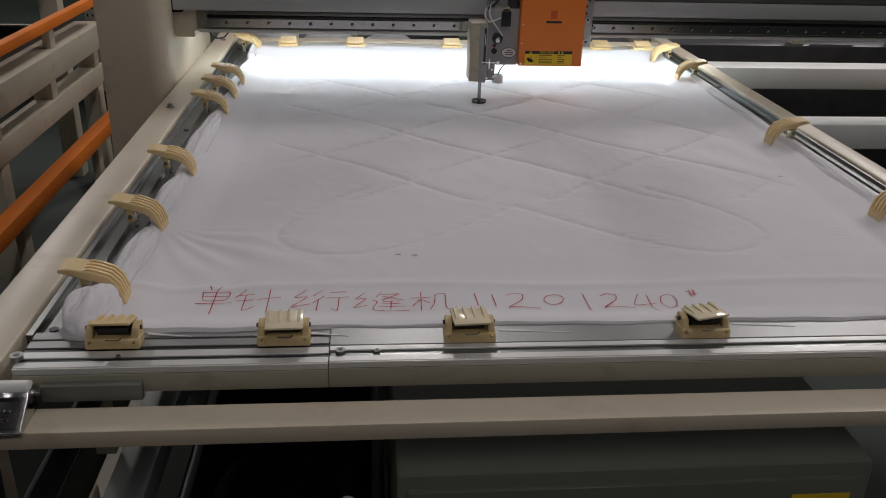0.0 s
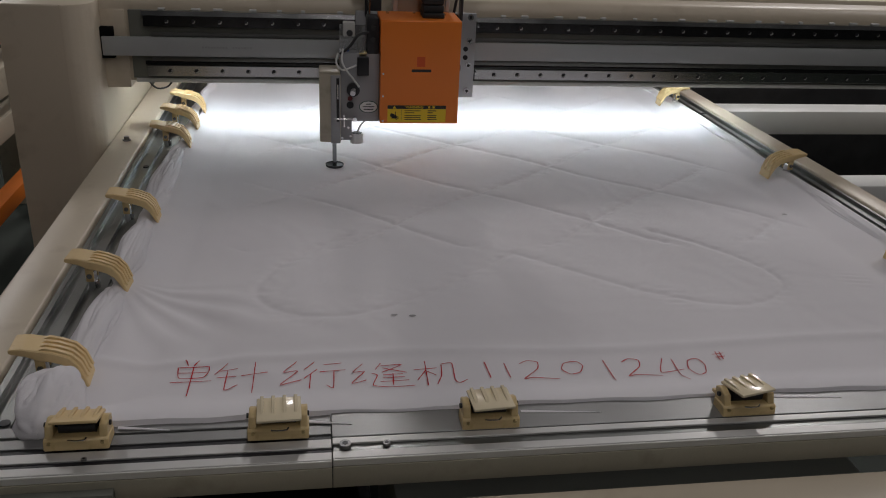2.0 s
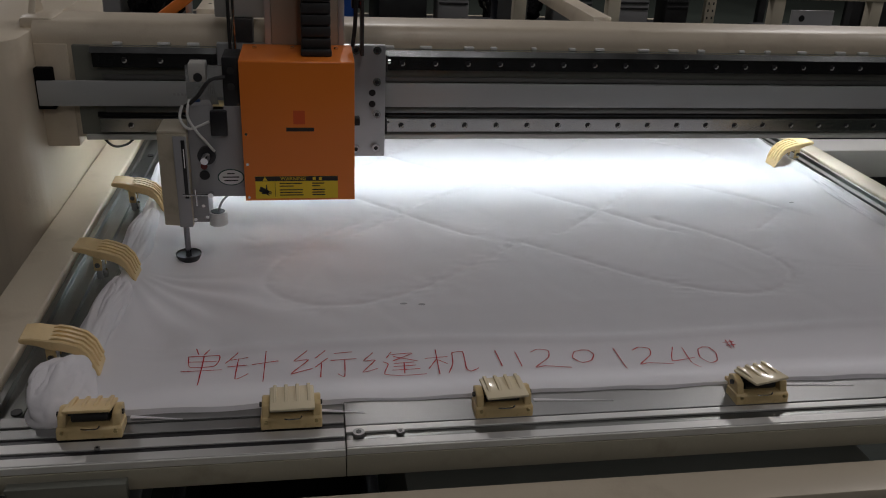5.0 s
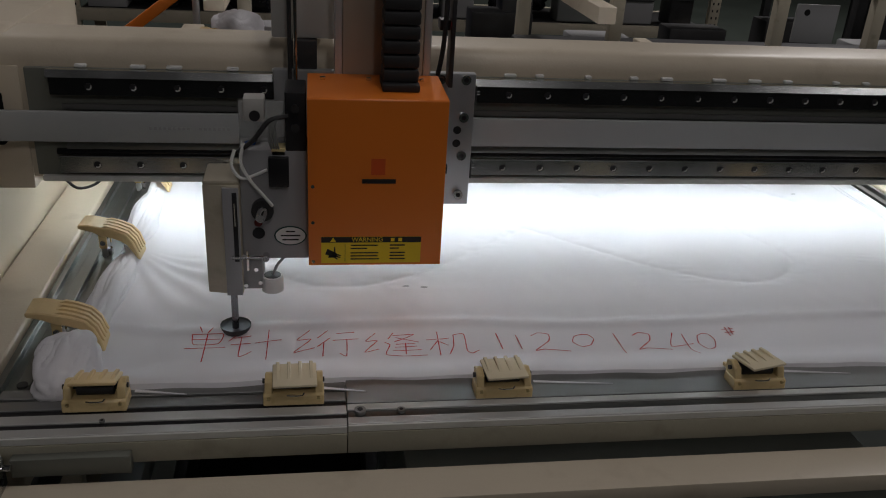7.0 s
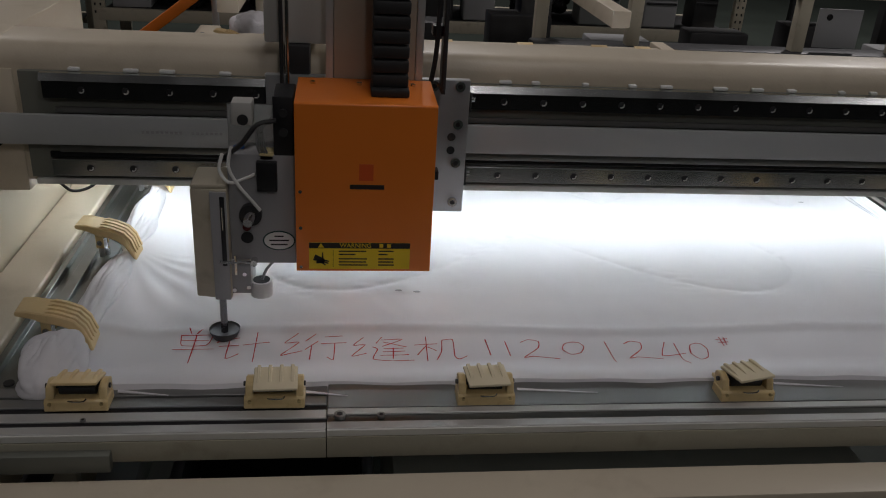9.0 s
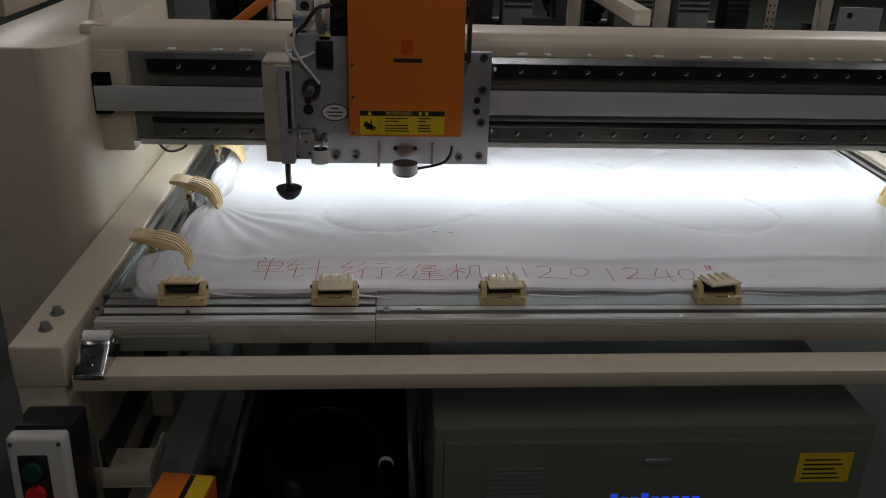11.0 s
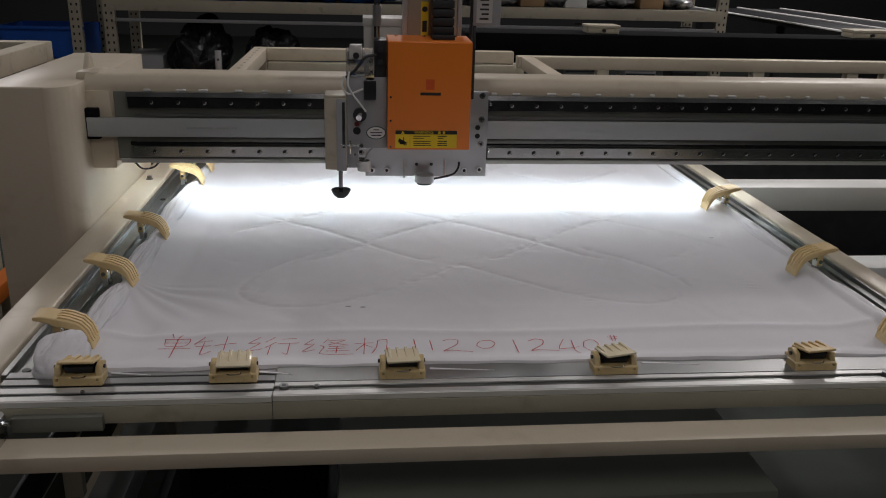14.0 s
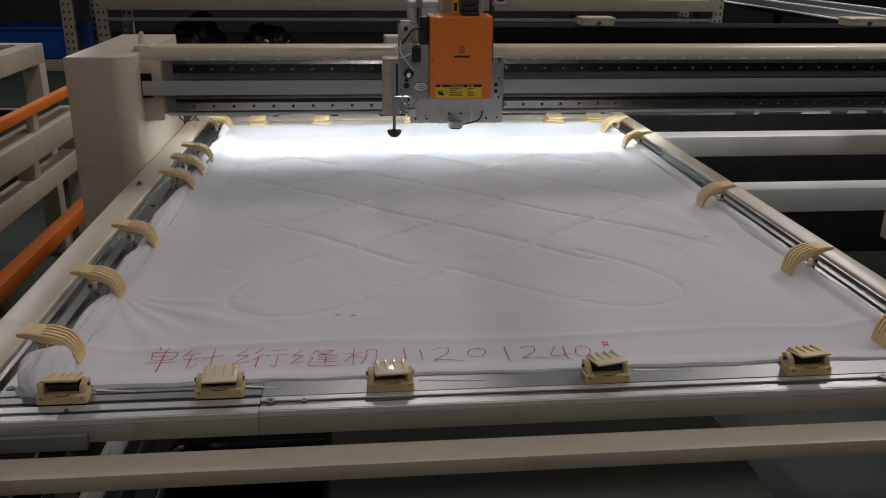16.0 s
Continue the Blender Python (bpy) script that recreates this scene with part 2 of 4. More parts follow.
frame_right = thing("side_beam", "cream enamelled steel side beam beyond the quilt", "machine frame", pose(0, 0, 0))
part("beam", B(1.254, 1.304, -0.113, 2.28, 0.735, Z, 0.004, 3), CREAM, frame_right)
for ly in (-0.075, 1.15, 2.18):
    part("leg", B(1.256, 1.302, ly - 0.035, ly + 0.035, 0.0, 0.735, 0.004), CREAM_OLD, frame_right)
cross = thing("front_cross_beam", "cream enamelled square tube across the front of the table", "machine frame", pose(0, 0, 0))
part("beam", B(-0.313, 1.34, -0.116, -0.064, 0.7305, 0.755, 0.002, 2), CREAM, cross)
back = thing("back_cross_beam", "cream enamelled square tube across the back of the table", "machine frame", pose(0, 0, 0))
part("beam", B(-0.313, 1.252, 2.12, 2.19, 0.735, 0.795, 0.004, 3), CREAM, back)


def rail_profile(w):
    """Slotted aluminium rail, drawn across its length; the top has two dark slots."""
    h = 0.028
    return [(-w, -h), (w, -h), (w, 0), (w * 0.62, 0), (w * 0.62, -0.006), (w * 0.44, -0.006), (w * 0.44, 0), (-w * 0.10, 0), (-w * 0.10, -0.006),
            (-w * 0.30, -0.006), (-w * 0.30, 0), (-w, 0)]


front = thing("front_rail", "slotted aluminium clamp rail across the front of the table", "rail", pose(0, 0, 0))
for lo, hi, dz, first in ((-0.30, 0.0955, 0.0, True), (0.0965, 1.252, 0.0015, False)):
    # the darker body shows between the lands
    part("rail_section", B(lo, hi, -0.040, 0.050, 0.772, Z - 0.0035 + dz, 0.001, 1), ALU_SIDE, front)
    strips = ((-0.0398, -0.0262), (-0.0175, -0.0015), (0.0085, 0.026), (0.031, 0.0495)) if first else ((-0.0398, -0.0270), (-0.0125, -0.0015), (0.0005, 0.0495))
    # lands after the first two take a darker metal
    for k, (ya, yb) in enumerate(strips):
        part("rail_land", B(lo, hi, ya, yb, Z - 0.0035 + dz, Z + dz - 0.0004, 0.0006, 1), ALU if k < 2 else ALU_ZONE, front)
    if first:
        # black strips stand for the shade down inside the two slots
        for ya, yb in ((-0.0260, -0.0177), (-0.0013, 0.0083)):
            part("slot", B(lo, hi, ya, yb, Z - 0.0034, Z - 0.0024, 0), BLACK, front)
    part("lip", B(lo, hi, -0.0425, -0.0402, Z - 0.010 + dz, Z - 0.001 + dz, 0.0006, 1), LIP, front, "bright front lip of the rail")
    part("face", B(lo, hi, -0.0440, -0.0402, 0.763, Z - 0.0105 + dz, 0.0005), OLIVE, front, "olive enamelled face under the lip")
# the plate's dark olive includes the shade under the rail's overhang
part("under_plate", B(-0.264, -0.140, -0.056, -0.0442, 0.758, 0.781, 0.001), FACE, front, "short olive plate under the rail, darkened for its shade")
for bx, br in ((-0.301, 0.010), (0.111, 0.0085), (0.159, 0.006), (-0.175, 0.004), (1.05, 0.010)):
    s = part("cap_screw", R((bx, -0.018, Z), (bx, -0.018, Z + br * 0.6), br * 0.8, 16), ALU_ZONE, front, "zinc hexagon socket screw")
    part("socket", R((bx, -0.018, Z + br * 0.6 - 0.001), (bx, -0.018, Z + br * 0.6 + 0.0004), br * 0.42, 6), BLACK, s)
for sx, x0, x1, nm in ((1, -0.316, -0.222, "left"), (-1, 1.188, 1.252, "right")):
    sr = thing("side_rail", "grooved aluminium clamp rail along the table's side", "rail", pose(0, 0, 0))
    c, w = (x0 + x1) / 2, (x1 - x0) / 2
    prof = [(-w, -0.035), (w, -0.035), (w, -0.012), (w * 0.75, -0.012), (w * 0.75, -0.014), (w * 0.5, -0.014), (w * 0.5, -0.012), (w * 0.1, -0.012), (w * 0.1, -0.020),
            (-w * 0.2, -0.020), (-w * 0.2, -0.012), (-w * 0.55, -0.012), (-w * 0.55, -0.015), (-w * 0.8, -0.015), (-w * 0.8, -0.006), (-w, -0.006)]
    part("rail_section", extrude([(c + sx * p[0], Z + p[1]) for p in prof], "y", 0.052, 2.10, 0.0006, 1), ALU_SIDE, sr)
    part("slot_strip", B(c + sx * w * 0.3 - 0.006, c + sx * w * 0.3 + 0.006, 0.06, 2.09, Z - 0.0195, Z - 0.0165, 0.0005), DARK, sr, "dark strip in the rail's slot")
    part("end_cap", B(c - w * 0.96, c + w * 0.96, 0.0485, 0.0518, Z - 0.034, Z - 0.014, 0.0005), DARK, sr)
    for k in range(5):
        part("rail_screw", R((c - sx * w * 0.38, 0.075 + 0.48 * k, Z - 0.013), (c - sx * w * 0.38, 0.075 + 0.48 * k, Z - 0.0095), 0.0065, 14), DARK, sr, "dark screw head")
bk = thing("back_rail", "slotted aluminium clamp rail across the back of the table", "rail", pose(0, 0, 0))
part("rail_section", extrude([(p[0] * 0.9 + 2.02, p[1] + Z) for p in rail_profile(0.048)], "x", -0.22, 1.186, 0.0008, 1), ALU, bk)

stop = thing("end_stop", "grey bracket with two screws at the rail's corner", "bracket", pose(-0.287, -0.09, 0.755))
part("wedge", extrude([(-0.034, 0.0), (-0.034, 0.006), (0.006, 0.030), (0.010, 0.036), (0.030, 0.036), (0.030, 0.0)], "x", -0.020, 0.020, 0.0015, 2), STEEL, stop)
part("roller", R((-0.018, 0.020, 0.034), (0.018, 0.020, 0.034), 0.0105, 20), WHITE, stop)
slope = pose(0, -0.014, 0.0185, 31)
part("inset", B(-0.014, 0.014, -0.018, 0.017, 0.0, 0.0014, 0.0006, m=slope), LABEL_BLACK, stop)
for k in (-0.008, 0.004):
    part("screw", B(-0.004, 0.004, k - 0.002, k + 0.002, 0.0014, 0.003, 0.0006, m=slope), CHROME, stop)
part("pin", R((0.020, 0.020, 0.028), (0.030, 0.020, 0.028), 0.004, 10), STEEL, stop)

# ---- the quilt ----
# the first sewn row: a lying figure of eight, given by one lobe
LOBE = [(0.0, 0.565), (0.10, 0.478), (0.20, 0.395), (0.31, 0.345), (0.40, 0.358), (0.455, 0.425), (0.430, 0.515), (0.370, 0.595), (0.300, 0.660)]


def lobe_points():
    P = [Vector((a, b)) for a, b in LOBE]
    out = []
    for i in range(len(P) - 1):
        p0, p1, p2, p3 = P[max(i - 1, 0)], P[i], P[i + 1], P[min(i + 2, len(P) - 1)]
        for k in range(4):
            t = k / 4
            out.append(0.5 * ((2 * p1) + (p2 - p0) * t + (2 * p0 - 5 * p1 + 4 * p2 - p3) * t * t + (3 * p1 - p0 - 3 * p2 + p3) * t ** 3))
    return np.array([tuple(p) for p in out] + [tuple(P[-1])])


LP = lobe_points()
LA, LD = LP[:-1], LP[1:] - LP[:-1]
LL = (LD ** 2).sum(1)


def loop_distance(x, y):
    p = np.array((abs(x - 0.44), y))
    t = np.clip(((p - LA) * LD).sum(1) / LL, 0, 1)
    return float(np.sqrt((((LA + LD * t[:, None]) - p) ** 2).sum(1).min()))


def quilt_height(x, y):
    """Sag, puffs between the seams, and pulled wrinkles."""
    ex = min(max((x + 0.235) / 0.10, 0), 1, max((1.190 - x) / 0.10, 0))
    ey = min(max((y - 0.045) / 0.10, 0), 1, max((1.985 - y) / 0.10, 0))
    sx, sy = 1 - ex * ex * (3 - 2 * ex), 1 - ey * ey * (3 - 2 * ey)
    z = 0.774 + max(0.014 * sx, 0.031 * sy)
    u, v = (x - 0.437) / 0.2, (y - 0.533) / 0.177
    inside = min(1, max(0, (x + 0.09) / 0.10)) * min(1, max(0, (1.10 - x) / 0.10)) * min(1, max(0, (y - 0.26) / 0.07)) * min(1, max(0, (1.82 - y) / 0.08))
    bend = 0.05 * math.sin(v * math.pi)
    a, b = (u + bend) + v, (u - bend) - v
    d = min(abs(a - 2 * round(a / 2)), abs(b - 2 * round(b / 2))) * 0.13
    far = min(1, max(0, (y - 0.50) / 0.10))
    d = d * far + 0.09 * (1 - far)
    if y < 0.72:
        d = min(d, loop_distance(x, y))
    z += inside * ((0.0026 + 0.0022 * min(1, max(0, (y - 0.50) / 0.22))) * (1 - math.exp(-d / 0.010)) - 0.0004 * math.exp(-((d / 0.005) ** 2)))
    z += inside * 0.0016 * math.exp(-d / 0.022) * noise.noise(Vector((x * 48, y * 75, 4.1)))
    n = noise.noise(Vector((x * 7, y * 7, 0.3)))
    z += 0.0017 * n + 0.0005 * noise.noise(Vector((x * 24 + 3 * n, y * 19, 1.7)))
    c = math.exp(-(((x + 0.06) / 0.14) ** 2 + ((y - 0.30) / 0.16) ** 2))
    z += 0.0022 * c * math.sin(52 * (0.75 * x + 0.5 * y) + 6 * n)
    th, rr = math.atan2(y - 0.46, x + 0.23), math.hypot(y - 0.46, x + 0.23)
    if -1.6 < th < 0.1:
        z += 0.0019 * math.exp(-((rr - 0.15) / 0.085) ** 2) * math.sin(th * 21 + 3 * n) * math.sin((th + 1.6) / 1.7 * math.pi)
    for qx, qy in ((0.672, 0.371), (1.036, 0.421)):
        z += 0.0006 * math.exp(-((x - qx) / 0.026) ** 2 - ((y - qy) / 0.030) ** 2) * math.sin(y * 360 + 40 * x + 5 * n)
    c2 = math.exp(-(((x - 1.02) / 0.10) ** 2 + ((y - 0.85) / 0.22) ** 2))
    z += 0.0012 * c2 * math.sin(60 * (0.8 * x + 0.6 * y) + 4 * n)
    z += 0.0030 * math.exp(-((y - 0.225 - 0.008 * math.sin(9 * x)) / 0.012) ** 2) * (1 if y < 0.3 else 0)
    return z


def quilt_mesh():
    bm = bmesh.new()
    NX, NY = 370, 500
    rows = []
    for j in range(NY + 1):
        y = 0.036 + (1.99 - 0.036) * j / NY
        row = []
        for i in range(NX + 1):
            s = i / NX
            wl = -0.250 + 0.009 * math.sin(y * 9.5) * math.sin(y * 23 + 1)
            wr = 1.203 + 0.006 * math.sin(y * 8.0 + 2)
            x = wl + (wr - wl) * s
            z = quilt_height(x, y)
            # the rolled hem along each side
            k = max(0, 1 - min(x - wl, wr - x) / 0.030)
            z += 0.010 * math.sin(min(1, k * 1.6) * math.pi * 0.62) - (0.02 * max(0, k - 0.72) / 0.28)
            row.append(bm.verts.new((x, y + (0.003 * math.sin(x * 21) + 0.002 * math.sin(x * 57 + 1)) * max(0, 1 - j / 6), z - 0.02 * max(0, 1 - j / 3))))
        rows.append(row)
    for a, b in zip(rows, rows[1:]):
        for i in range(NX):
            bm.faces.new((a[i], a[i + 1], b[i + 1], b[i]))
    return bm


quilt = thing("quilt", "white cotton quilt with faint stitching clamped flat", "quilt", pose(0, 0, 0))
top = part("cover", quilt_mesh(), FABRIC, quilt)


def lump(bm, cx, cy, cz, rx, ry, rz, seed, amp=0.18):
    """A soft rounded roll of cloth with a few folds gathered toward its ends."""
    res = bmesh.ops.create_icosphere(bm, subdivisions=5, radius=1.0)
    for v in res["verts"]:
        d = v.co.copy()
        ang = math.atan2(d.z, d.x)
        k = 1 + amp * 0.7 * noise.noise(d * 1.1 + Vector((seed, 0, 0)))
        k += amp * 0.12 * (0.3 + abs(d.y)) * math.sin(7 * ang + 2.6 * noise.noise(d * 1.3 + Vector((0, seed, 0))) + seed)
        k -= amp * 0.75 * max(0.0, 0.22 - abs(noise.noise(Vector((d.x * 2.6, d.y * 1.5, d.z * 2.6)) + Vector((seed, seed, 1)))))
        v.co = Vector((cx + rx * d.x * k, cy + ry * d.y * (1 + 0.1 * k), cz + rz * d.z * k))


bm = bmesh.new()
lump(bm, -0.237, 0.092, 0.803, 0.038, 0.062, 0.036, 3.0, 0.42)
part("corner_roll", bm, FABRIC, quilt, "bunched white corner of the cloth")
for ry, rl, sd in ((0.305, 0.120, 5.0), (0.588, 0.125, 8.0), (0.965, 0.20, 11.0)):
    bm = bmesh.new()
    lump(bm, -0.235, ry, 0.786, 0.026, rl, 0.021, sd, 0.45)
    part("hem_roll", bm, FABRIC, quilt, "rolled white hem")
for ry, rl, sd in ((0.29, 0.13, 15.0), (0.71, 0.17, 18.0), (1.25, 0.22, 21.0)):
    bm = bmesh.new()
    lump(bm, 1.190, ry, 0.783, 0.022, rl * 1.15, 0.015, sd, 0.40)
    part("hem_roll", bm, FABRIC, quilt, "rolled white hem")

# handwriting: each sign is a few pen strokes in a unit square
SIGN = {}
SIGN["dan"] = [[(.28, 1), (.36, .86)], [(.62, 1), (.5, .86)], [(.12, .80), (.88, .84), (.80, .55), (.2, .52), (.12, .80)], [(.15, .67), (.84, .69)], [(0, .40), (1, .44)], [(.5, .84), (.48, 0)]]
SIGN["zhen"] = [[(.22, 1), (0, .68)], [(.1, .78), (.42, .82)], [(.05, .56), (.42, .58)], [(.24, .8), (.22, .12), (.45, .3)], [(.5, .58), (1, .64)], [(.75, 1), (.73, 0)]]
SIGN["hang"] = [[(.24, 1), (.04, .62), (.26, .66), (0, .18)], [(0, .16), (.32, .34)], [(.52, .98), (.36, .70)], [(.56, .70), (.36, .38)], [(.46, .54), (.44, .02)], [(.66, .86), (.94, .9)], [(.6, .6), (1, .64)], [(.82, .62), (.8, .02), (.7, .12)]]
SIGN["feng"] = [[(.2, 1), (.03, .66), (.22, .68), (0, .22), (.24, .34)], [(.5, 1), (.4, .74)], [(.48, .88), (.84, .9), (.5, .62)], [(.52, .8), (.9, .58)], [(.52, .52), (.84, .54)], [(.5, .4), (.86, .42)], [(.46, .26), (.92, .28)], [(.68, .56), (.66, .12)], [(.34, .6), (.42, .5), (.34, .12), (.6, .04), (1, .06)]]
SIGN["ji"] = [[(0, .66), (.46, .70)], [(.25, 1), (.22, .02)], [(.24, .64), (.04, .26)], [(.26, .58), (.42, .42)], [(.56, .82), (.52, .4), (.40, .06)], [(.56, .84), (.78, .86), (.76, .2), (.84, .08), (1, .2)]]
SIGN["1"] = [[(.4, 1), (.6, 0)]]
SIGN["2"] = [[(.05, .84), (.3, 1), (.58, .9), (.5, .55), (.02, .06), (.3, .12), (1, .0)]]
SIGN["0"] = [[(.6, 1), (.2, .86), (.0, .4), (.3, .02), (.75, .16), (1, .62), (.85, .95), (.5, 1)]]
SIGN["4"] = [[(.4, 1), (.02, .42), (.98, .52)], [(.75, .95), (.70, .3), (.85, 0)]]
SIGN["#"] = [[(.0, .7), (1, .8)], [(.05, .35), (.9, .45)], [(.4, 1), (.3, 0)], [(.75, 1), (.6, .1)]]
LINE = [("dan", -0.113, -0.060, 0.135, 0.222), ("zhen", -0.057, 0.014, 0.140, 0.211), ("hang", 0.031, 0.119, 0.141, 0.212), ("feng", 0.126, 0.211, 0.137, 0.201),
        ("ji", 0.213, 0.284, 0.136, 0.201), ("1", 0.311, 0.321, 0.150, 0.192), ("1", 0.339, 0.348, 0.148, 0.187), ("2", 0.362, 0.413, 0.141, 0.192), ("0", 0.422, 0.455, 0.152, 0.186)]
LINE += [("1", 0.485, 0.493, 0.130, 0.186), ("2", 0.512, 0.561, 0.138, 0.186), ("4", 0.562, 0.600, 0.121, 0.183), ("0", 0.607, 0.635, 0.136, 0.180), ("#", 0.658, 0.677, 0.172, 0.197)]


def pen(bm, pts, w):
    P = [Vector((p[0], p[1], 0)) for p in pts]
    fine = []
    for i in range(len(P) - 1):
        p0, p1, p2, p3 = P[max(i - 1, 0)], P[i], P[i + 1], P[min(i + 2, len(P) - 1)]
        for k in range(8):
            t = k / 8
            s = 0.5 * ((2 * p1) + (p2 - p0) * t + (2 * p0 - 5 * p1 + 4 * p2 - p3) * t * t + (3 * p1 - p0 - 3 * p2 + p3) * t ** 3)
            fine.append(p1.lerp(p2, t) * 0.45 + s * 0.55)
    fine.append(P[-1])
    last = None
    for i, p in enumerate(fine):
        d = (fine[min(i + 1, len(fine) - 1)] - fine[max(i - 1, 0)]).normalized()
        n = Vector((-d.y, d.x, 0)) * w * (0.75 + 0.35 * noise.noise(p * 90))
        q = [p + n, p - n]
        q = [bm.verts.new((v.x, v.y, quilt_height(v.x, v.y) + 0.0013)) for v in q]
        if last:
            bm.faces.new((last[0], last[1], q[1], q[0]))
        last = q


for key, x0, x1, y0, y1 in LINE:
    for st in SIGN[key]:
        bm = bmesh.new()
        pen(bm, [(x0 + (x1 - x0) * a, y0 + (y1 - y0) * b) for a, b in st], 0.00096)
        part("pen_stroke", bm, INK, quilt)
for dx, dy in ((0.200, 0.336), (0.228, 0.331), (1.07, 0.735)):
    bm = bmesh.new()
    bmesh.ops.create_circle(bm, cap_ends=True, segments=14, radius=0.0052, matrix=pose(dx, dy, 0) @ Matrix.Diagonal((1.1, 0.62, 1, 1)))
    for v in bm.verts:
        v.co.z = quilt_height(v.co.x, v.co.y) + 0.0013
    part("spot", bm, GREY, quilt, "small grey ink spot")


# ---- clamps ----
def front_clamp(x, twist=0.0, lift=0.0, shine=False, dip=9.0):
    c = thing("rail_clamp", "beige nylon spring clamp with ridged lever on the rail", "clamp", pose(x, 0.0, Z), "clamps along the front rail")
    w = 0.0350
    part("base", extrude([(0.0, 0.0), (0.030, 0.0), (0.030, 0.012), (0.006, 0.0145), (0.0015, 0.012)], "x", -w, w, 0.0012, 1), BEIGE_D, c)
    for s in (-1, 1):
        pr = [(0.004, 0.011), (0.032, 0.010), (0.034, 0.026), (0.024, 0.0305), (0.010, 0.0265)]
        part("cheek", extrude(pr, "x", s * 0.029 - 0.0045, s * 0.029 + 0.0045, 0.001, 1), BEIGE_D, c)
        part("screw", R((s * 0.0285, 0.0015, 0.0105), (s * 0.0285, -0.0008, 0.0100), 0.0021, 10), BRASS, c)
    part("pin", R((-0.0365, 0.020, 0.0225), (0.0355, 0.020, 0.0225), 0.0030, 10), DARK, c)
    part("spring", R((-0.020, 0.018, 0.020), (0.020, 0.018, 0.020), 0.0068, 14), DARK, c, "dark coil spring")
    part("back_wall", B(-0.024, 0.024, 0.026, 0.030, 0.010, 0.028, 0.001), DARK, c)
    tube_path([(-0.008, 0.001, 0.0140), (-0.002, 0.0, 0.0138), (0.009, 0.0, 0.0142), (0.012, 0.002, 0.0165)], 0.0008, "wire", STEEL, c)
    m = pose(0.001, 0.018, 0.0300 + lift, dip, 0, twist)
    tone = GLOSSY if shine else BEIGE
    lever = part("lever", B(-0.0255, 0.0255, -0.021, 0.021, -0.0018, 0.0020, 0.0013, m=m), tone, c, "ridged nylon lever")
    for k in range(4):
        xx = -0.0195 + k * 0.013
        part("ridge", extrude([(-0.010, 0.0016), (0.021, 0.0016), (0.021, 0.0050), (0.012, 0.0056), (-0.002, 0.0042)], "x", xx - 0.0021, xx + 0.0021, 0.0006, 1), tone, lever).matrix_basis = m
    part("tongue", B(-0.026, 0.026, 0.026, 0.055, -0.001, 0.004, 0.001, m=pose(0, 0.0, 0.016, -12)), BEIGE, c)
    return c


for x, tw, lf, sh, dp in ((-0.187, 0, 0.003, False, -16), (0.035, 2, 0.0, True, 5), (0.286, 4, 0.001, True, 1), (0.617, 14, 0.003, True, -5), (0.941, 9, 0.002, False, -10)):
    front_clamp(x, tw, lf, sh, dp)
for x0, x1, yy in ((0.33, 0.43, 0.034), (0.67, 0.76, 0.040), (0.07, 0.12, 0.034), (-0.15, -0.09, 0.040)):
    t = thing("loose_thread", "white cloth strip sticking out beside a clamp", "cloth strip", pose(0, 0, 0))
    part("strip", extrude([(x0, yy + 0.001), (x0, yy - 0.004), (x1, yy - 0.012), (x1, yy - 0.0112)], "z", Z + 0.0006, Z + 0.0018), FABRIC, t)


def claw(y, side, tilt=0.0):
    x = -0.300 if side > 0 else 1.228
    c = thing("side_clamp", "ribbed beige nylon claw clamp on the side rail", "clamp", pose(x, y, 0.79, 0, 0, tilt), "claw clamps along the table's sides")
    s = side
    prof = [(0.0, 0.0540), (0.016, 0.0545), (0.050, 0.0475), (0.070, 0.040), (0.080, 0.028), (0.087, 0.010), (0.0905, -0.008), (0.0875, -0.008), (0.081, 0.006), (0.072, 0.021), (0.061, 0.029),
            (0.046, 0.034), (0.034, 0.036), (0.020, 0.043), (0.0, 0.0480)]
    part("arm", extrude([(s * p[0], p[1]) for p in prof], "y", -0.021, 0.021, 0.0015, 1), BEIGE, c)
    for k in (-0.015, -0.005, 0.005, 0.015):
        rib = [(0.034, 0.0508), (0.042, 0.0525), (0.056, 0.0490), (0.073, 0.0415), (0.0835, 0.029), (0.0905, 0.008), (0.087, 0.010), (0.079, 0.028), (0.069, 0.040), (0.050, 0.0475)]
        part("rib", extrude([(s * p[0], p[1]) for p in rib], "y", k - 0.0024, k + 0.0024), BEIGE, c)
    part("foot", B(s * 0.033 - 0.005, s * 0.033 + 0.005, -0.009, 0.009, -0.006, 0.022, 0.002), PLATE, c, "dull metal mounting bracket")
    part("pivot", R((s * 0.033, -0.016, 0.022), (s * 0.033, 0.016, 0.022), 0.0042, 12), STEEL, c)
    part("cheek", B(s * 0.033 - 0.006, s * 0.033 + 0.006, -0.014, -0.010, 0.012, 0.036, 0.001), BEIGE_D, c)
    part("cheek", B(s * 0.033 - 0.006, s * 0.033 + 0.006, 0.010, 0.014, 0.012, 0.036, 0.001), BEIGE_D, c)
    part("bolt", R((s * 0.040, -0.004, -0.004), (s * 0.040, -0.004, 0.010), 0.005, 6), STEEL, c)
    return c


